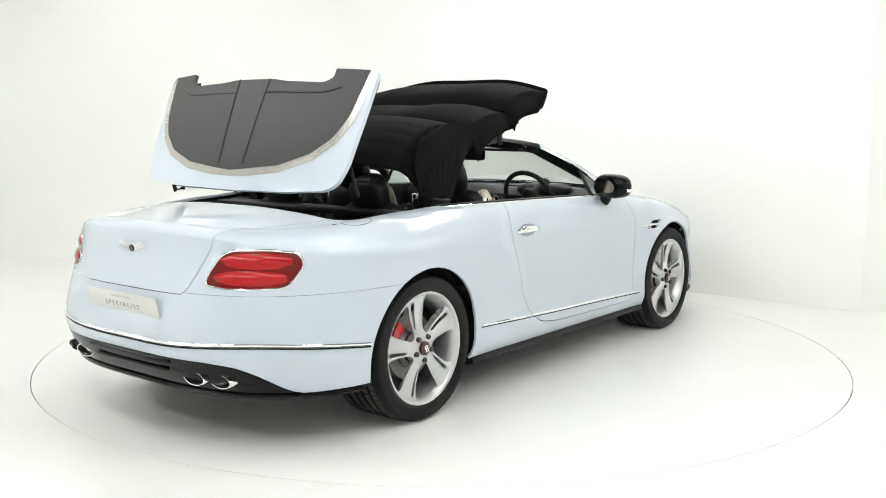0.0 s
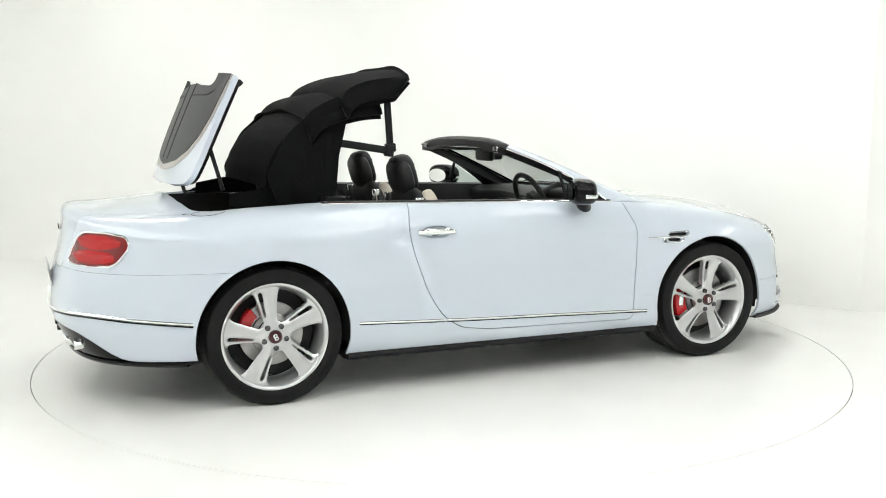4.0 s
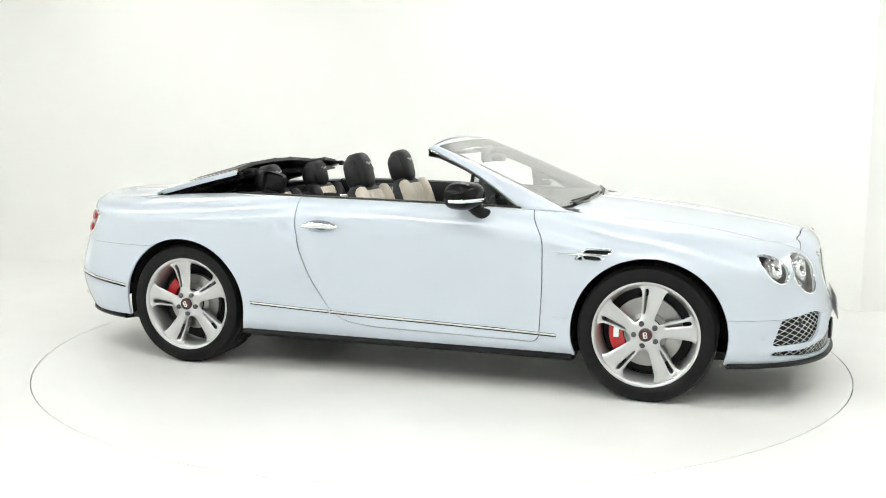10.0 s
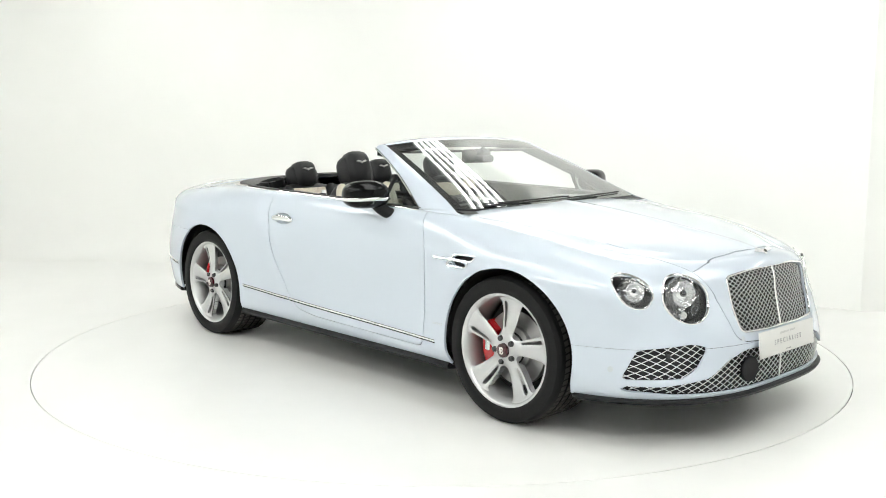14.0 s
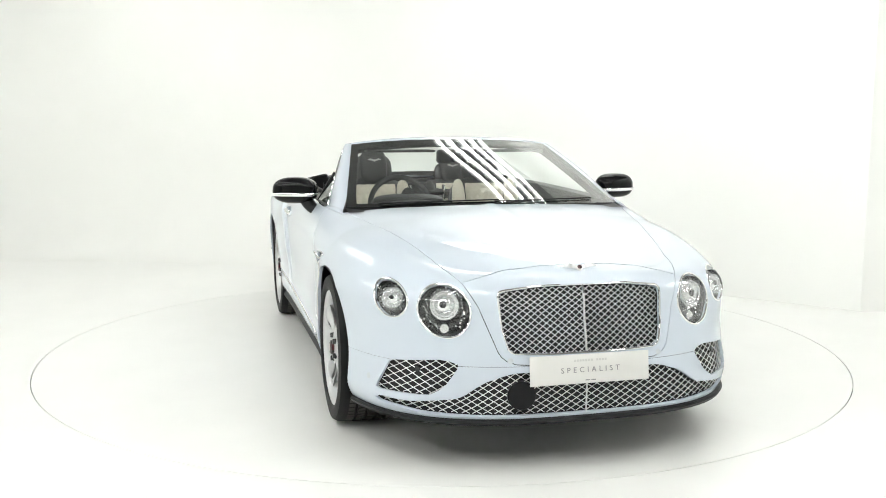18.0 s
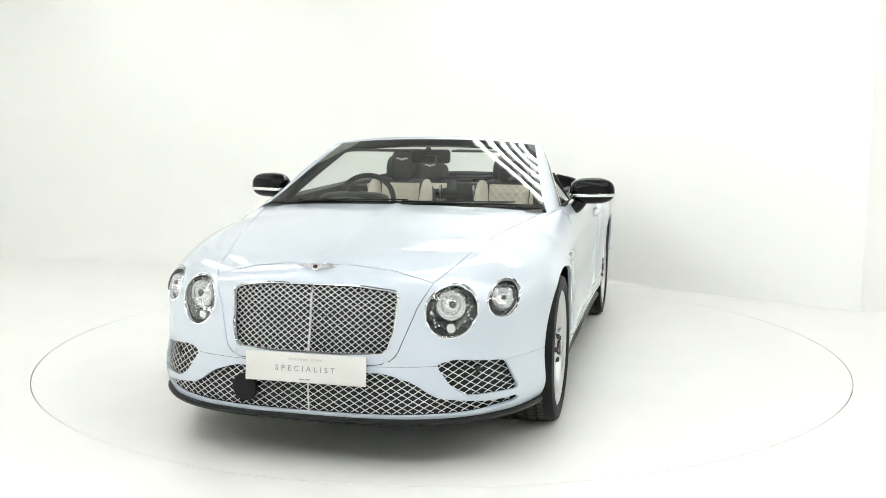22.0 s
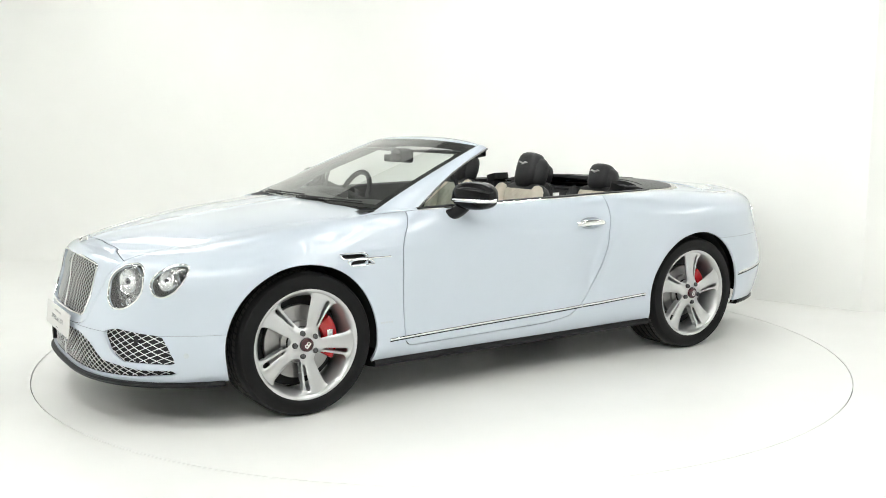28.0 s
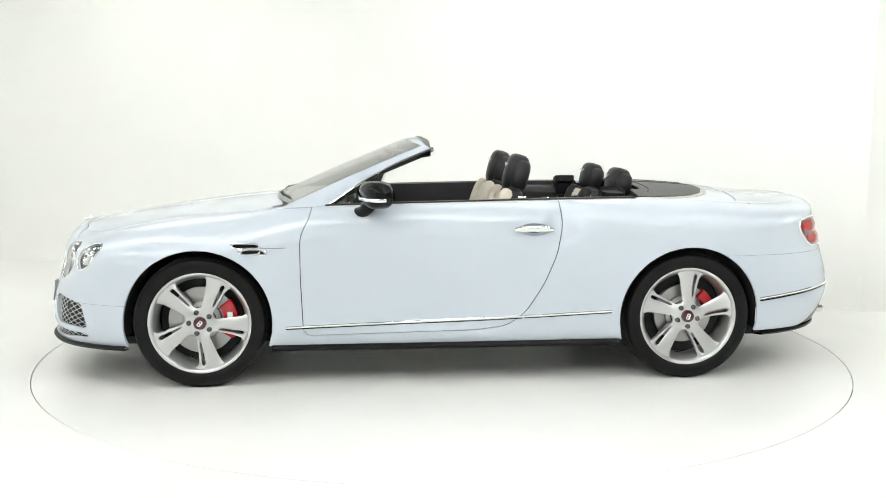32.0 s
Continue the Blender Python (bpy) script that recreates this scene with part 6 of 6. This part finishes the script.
LID_ROWS = ((0.0, -1.825, 1.113, 64), (3.5, -1.825, 1.113, 64), (5.0, -1.83, 1.106, 65), (5.5, -1.833, 1.102, 65.3), (6.0, -1.818, 1.10, 66), (7.0, -1.807, 1.10, 64.5),
            (8.0, -1.78, 1.095, 51.5), (9.0, -1.75, 1.10, 31.5), (10.0, -1.765, 1.056, 11.5), (10.6, -1.775, 1.050, 5), (11.6, -1.785, 1.044, 0), (32.0, -1.785, 1.044, 0))
A_ROWS = ((0.0, -0.24, 1.590, 0.16, 1.70), (1.0, -0.235, 1.575, 0.155, 1.68), (2.0, -0.215, 1.535, 0.165, 1.615), (2.5, -0.355, 1.57, 0.03, 1.73), (3.0, -0.53, 1.615, -0.17, 1.795),
          (3.5, -0.72, 1.635, -0.36, 1.835), (4.2, -1.0, 1.63, -0.60, 1.70), (4.9, -1.13, 1.43, -0.74, 1.36), (5.5, -1.17, 1.20, -0.80, 1.07), (5.7, -1.18, 1.10, -0.80, 1.03), (6.0, -1.19, 1.05, -0.80, 1.0),
          (7.0, -1.25, 0.98, -0.85, 0.95), (8.0, -1.30, 0.945, -0.90, 0.93), (32.0, -1.30, 0.945, -0.90, 0.93))
B_ROWS = ((0.0, -0.56, 1.475, -0.20, 1.575), (1.0, -0.555, 1.465, -0.20, 1.56), (2.0, -0.545, 1.445, -0.19, 1.535), (2.5, -0.64, 1.495, -0.30, 1.60), (3.0, -0.75, 1.54, -0.40, 1.65),
          (3.5, -0.86, 1.565, -0.51, 1.68), (4.2, -1.18, 1.55, -0.83, 1.59), (4.9, -1.40, 1.40, -1.06, 1.37), (5.5, -1.46, 1.27, -1.11, 1.18), (5.7, -1.47, 1.16, -1.12, 1.08), (6.0, -1.53, 1.03, -1.18, 0.99),
          (7.0, -1.55, 0.92, -1.20, 0.90), (32.0, -1.55, 0.92, -1.20, 0.90))
# pivot x and z, angles of the front and the rear fold
C_ROWS = ((0.0, -0.90, 0.98, 57, 126), (1.0, -0.90, 0.96, 57, 126), (2.0, -0.92, 0.92, 55, 128), (2.5, -0.95, 0.96, 63, 134), (3.0, -0.97, 0.99, 74, 140), (3.5, -0.99, 1.01, 82, 146), (4.2, -1.03, 0.96, 84, 148),
          (4.9, -1.10, 0.85, 94, 146), (5.5, -1.15, 0.70, 106, 142), (5.7, -1.16, 0.64, 108, 144), (6.0, -1.17, 0.56, 122, 154), (7.0, -1.17, 0.50, 128, 158), (32.0, -1.17, 0.50, 128, 158))
STRUT_ROWS = ((0.0, -0.26, 1.36, -0.05, 1.53), (1.0, -0.32, 1.32, -0.08, 1.515), (2.0, -0.273, 1.322, -0.06, 1.48), (3.0, -0.414, 1.335, -0.274, 1.61), (3.5, -0.488, 1.316, -0.421, 1.615),
              (4.2, -0.66, 1.28, -0.72, 1.56), (4.9, -0.82, 1.20, -1.02, 1.40), (5.5, -0.86, 1.10, -1.14, 1.20), (6.0, -0.92, 0.92, -1.22, 0.92), (32.0, -0.92, 0.92, -1.22, 0.92))
RAIL_ROWS = ((0.0, -0.26, 1.36, -0.69, 1.33), (1.0, -0.32, 1.32, -0.75, 1.31), (2.0, -0.273, 1.322, -0.71, 1.31), (3.0, -0.414, 1.335, -0.85, 1.331), (3.5, -0.488, 1.316, -0.92, 1.331),
             (4.2, -0.66, 1.28, -1.09, 1.37), (4.9, -0.82, 1.20, -1.22, 1.36), (5.5, -0.85, 1.12, -1.24, 1.31), (6.0, -0.92, 0.90, -1.36, 0.94), (32.0, -0.92, 0.90, -1.36, 0.94))
LEG_ROWS = ((0.0, -0.98, 1.0, -0.70, 1.33), (2.0, -0.98, 1.0, -0.72, 1.31), (3.0, -0.98, 1.0, -0.85, 1.33), (3.5, -0.98, 1.0, -0.92, 1.33), (4.2, -0.98, 1.0, -1.09, 1.33), (4.9, -0.98, 0.98, -1.22, 1.26),
            (5.5, -0.98, 0.96, -1.30, 1.12), (6.0, -0.98, 0.90, -1.36, 0.90), (32.0, -0.98, 0.90, -1.36, 0.90))


# foot of the roof's cloth side, and its swing
SIDE_ROWS = ((0.0, -0.90, 1.03, 0), (1.0, -0.90, 1.03, -1), (2.0, -0.91, 1.02, -5), (2.5, -0.93, 1.03, 7), (3.0, -0.95, 1.03, 20), (3.5, -0.975, 1.03, 29), (4.2, -1.02, 1.0, 48),
             (4.9, -1.08, 0.90, 68), (5.5, -1.12, 0.74, 92), (6.0, -1.15, 0.62, 118), (32.0, -1.15, 0.62, 118))


def motions():
    walk(CAR, [(t, car_pose(a)) for t, a in TURNS])
    walk(TABLE, [(t, Matrix.Rotation(radians(a), 4, "Z")) for t, a in TURNS])
    walk(LID, [(t, pose(x, 0, z, 0, -a, 0)) for t, x, z, a in LID_ROWS])
    walk(ROOF_A, [(t, span(*r)) for t, *r in A_ROWS])
    walk(ROOF_B, [(t, span(*r)) for t, *r in B_ROWS])
    for k, piece in enumerate(ROOF_C):
        walk(piece, [(t, pose(x, 0, z, 0, 90 - (a + (b - a) * k / 6), 0)) for t, x, z, a, b in C_ROWS])
    for s in (1, -1):
        walk(STRUTS[s], [(t, span(*r, y=s * 0.57)) for t, *r in STRUT_ROWS])
        walk(RAILS[s], [(t, span(*r, y=s * 0.60)) for t, *r in RAIL_ROWS])
        walk(LEGS[s], [(t, span(*r, y=s * 0.56)) for t, *r in LEG_ROWS])
        walk(SIDES[s], [(t, pose(x, 0, z, 0, -a, 0)) for t, x, z, a in SIDE_ROWS])
        low, high = pose(-1.02, 0, 0.84), pose(-1.02, 0, 1.0)
        walk(CURTAINS[s], [(0.0, low), (1.4, low), (2.2, high), (4.2, high), (5.4, low), (32.0, low)])
        hid = pose(0.46, s * 0.655, -0.035)
        out = lambda tilt: pose(0.62, s * 0.655, -0.015, 0, tilt, 0)
        walk(LATCH[s], [(0.0, hid), (3.6, hid), (4.6, out(56)), (5.5, out(52)), (5.7, out(38)), (6.0, out(26)), (7.0, out(10)), (9.6, out(10)), (11.2, hid), (32.0, hid)])
        up, down = pose(-0.90, s * 0.70, 1.03, 0, 14, 0), pose(-0.98, s * 0.74, 1.035, s * 78, 0, 0)
        walk(FLAPS[s], [(0.0, down), (4.6, down), (5.6, up), (10.6, up), (12.2, down), (32.0, down)])


motions()
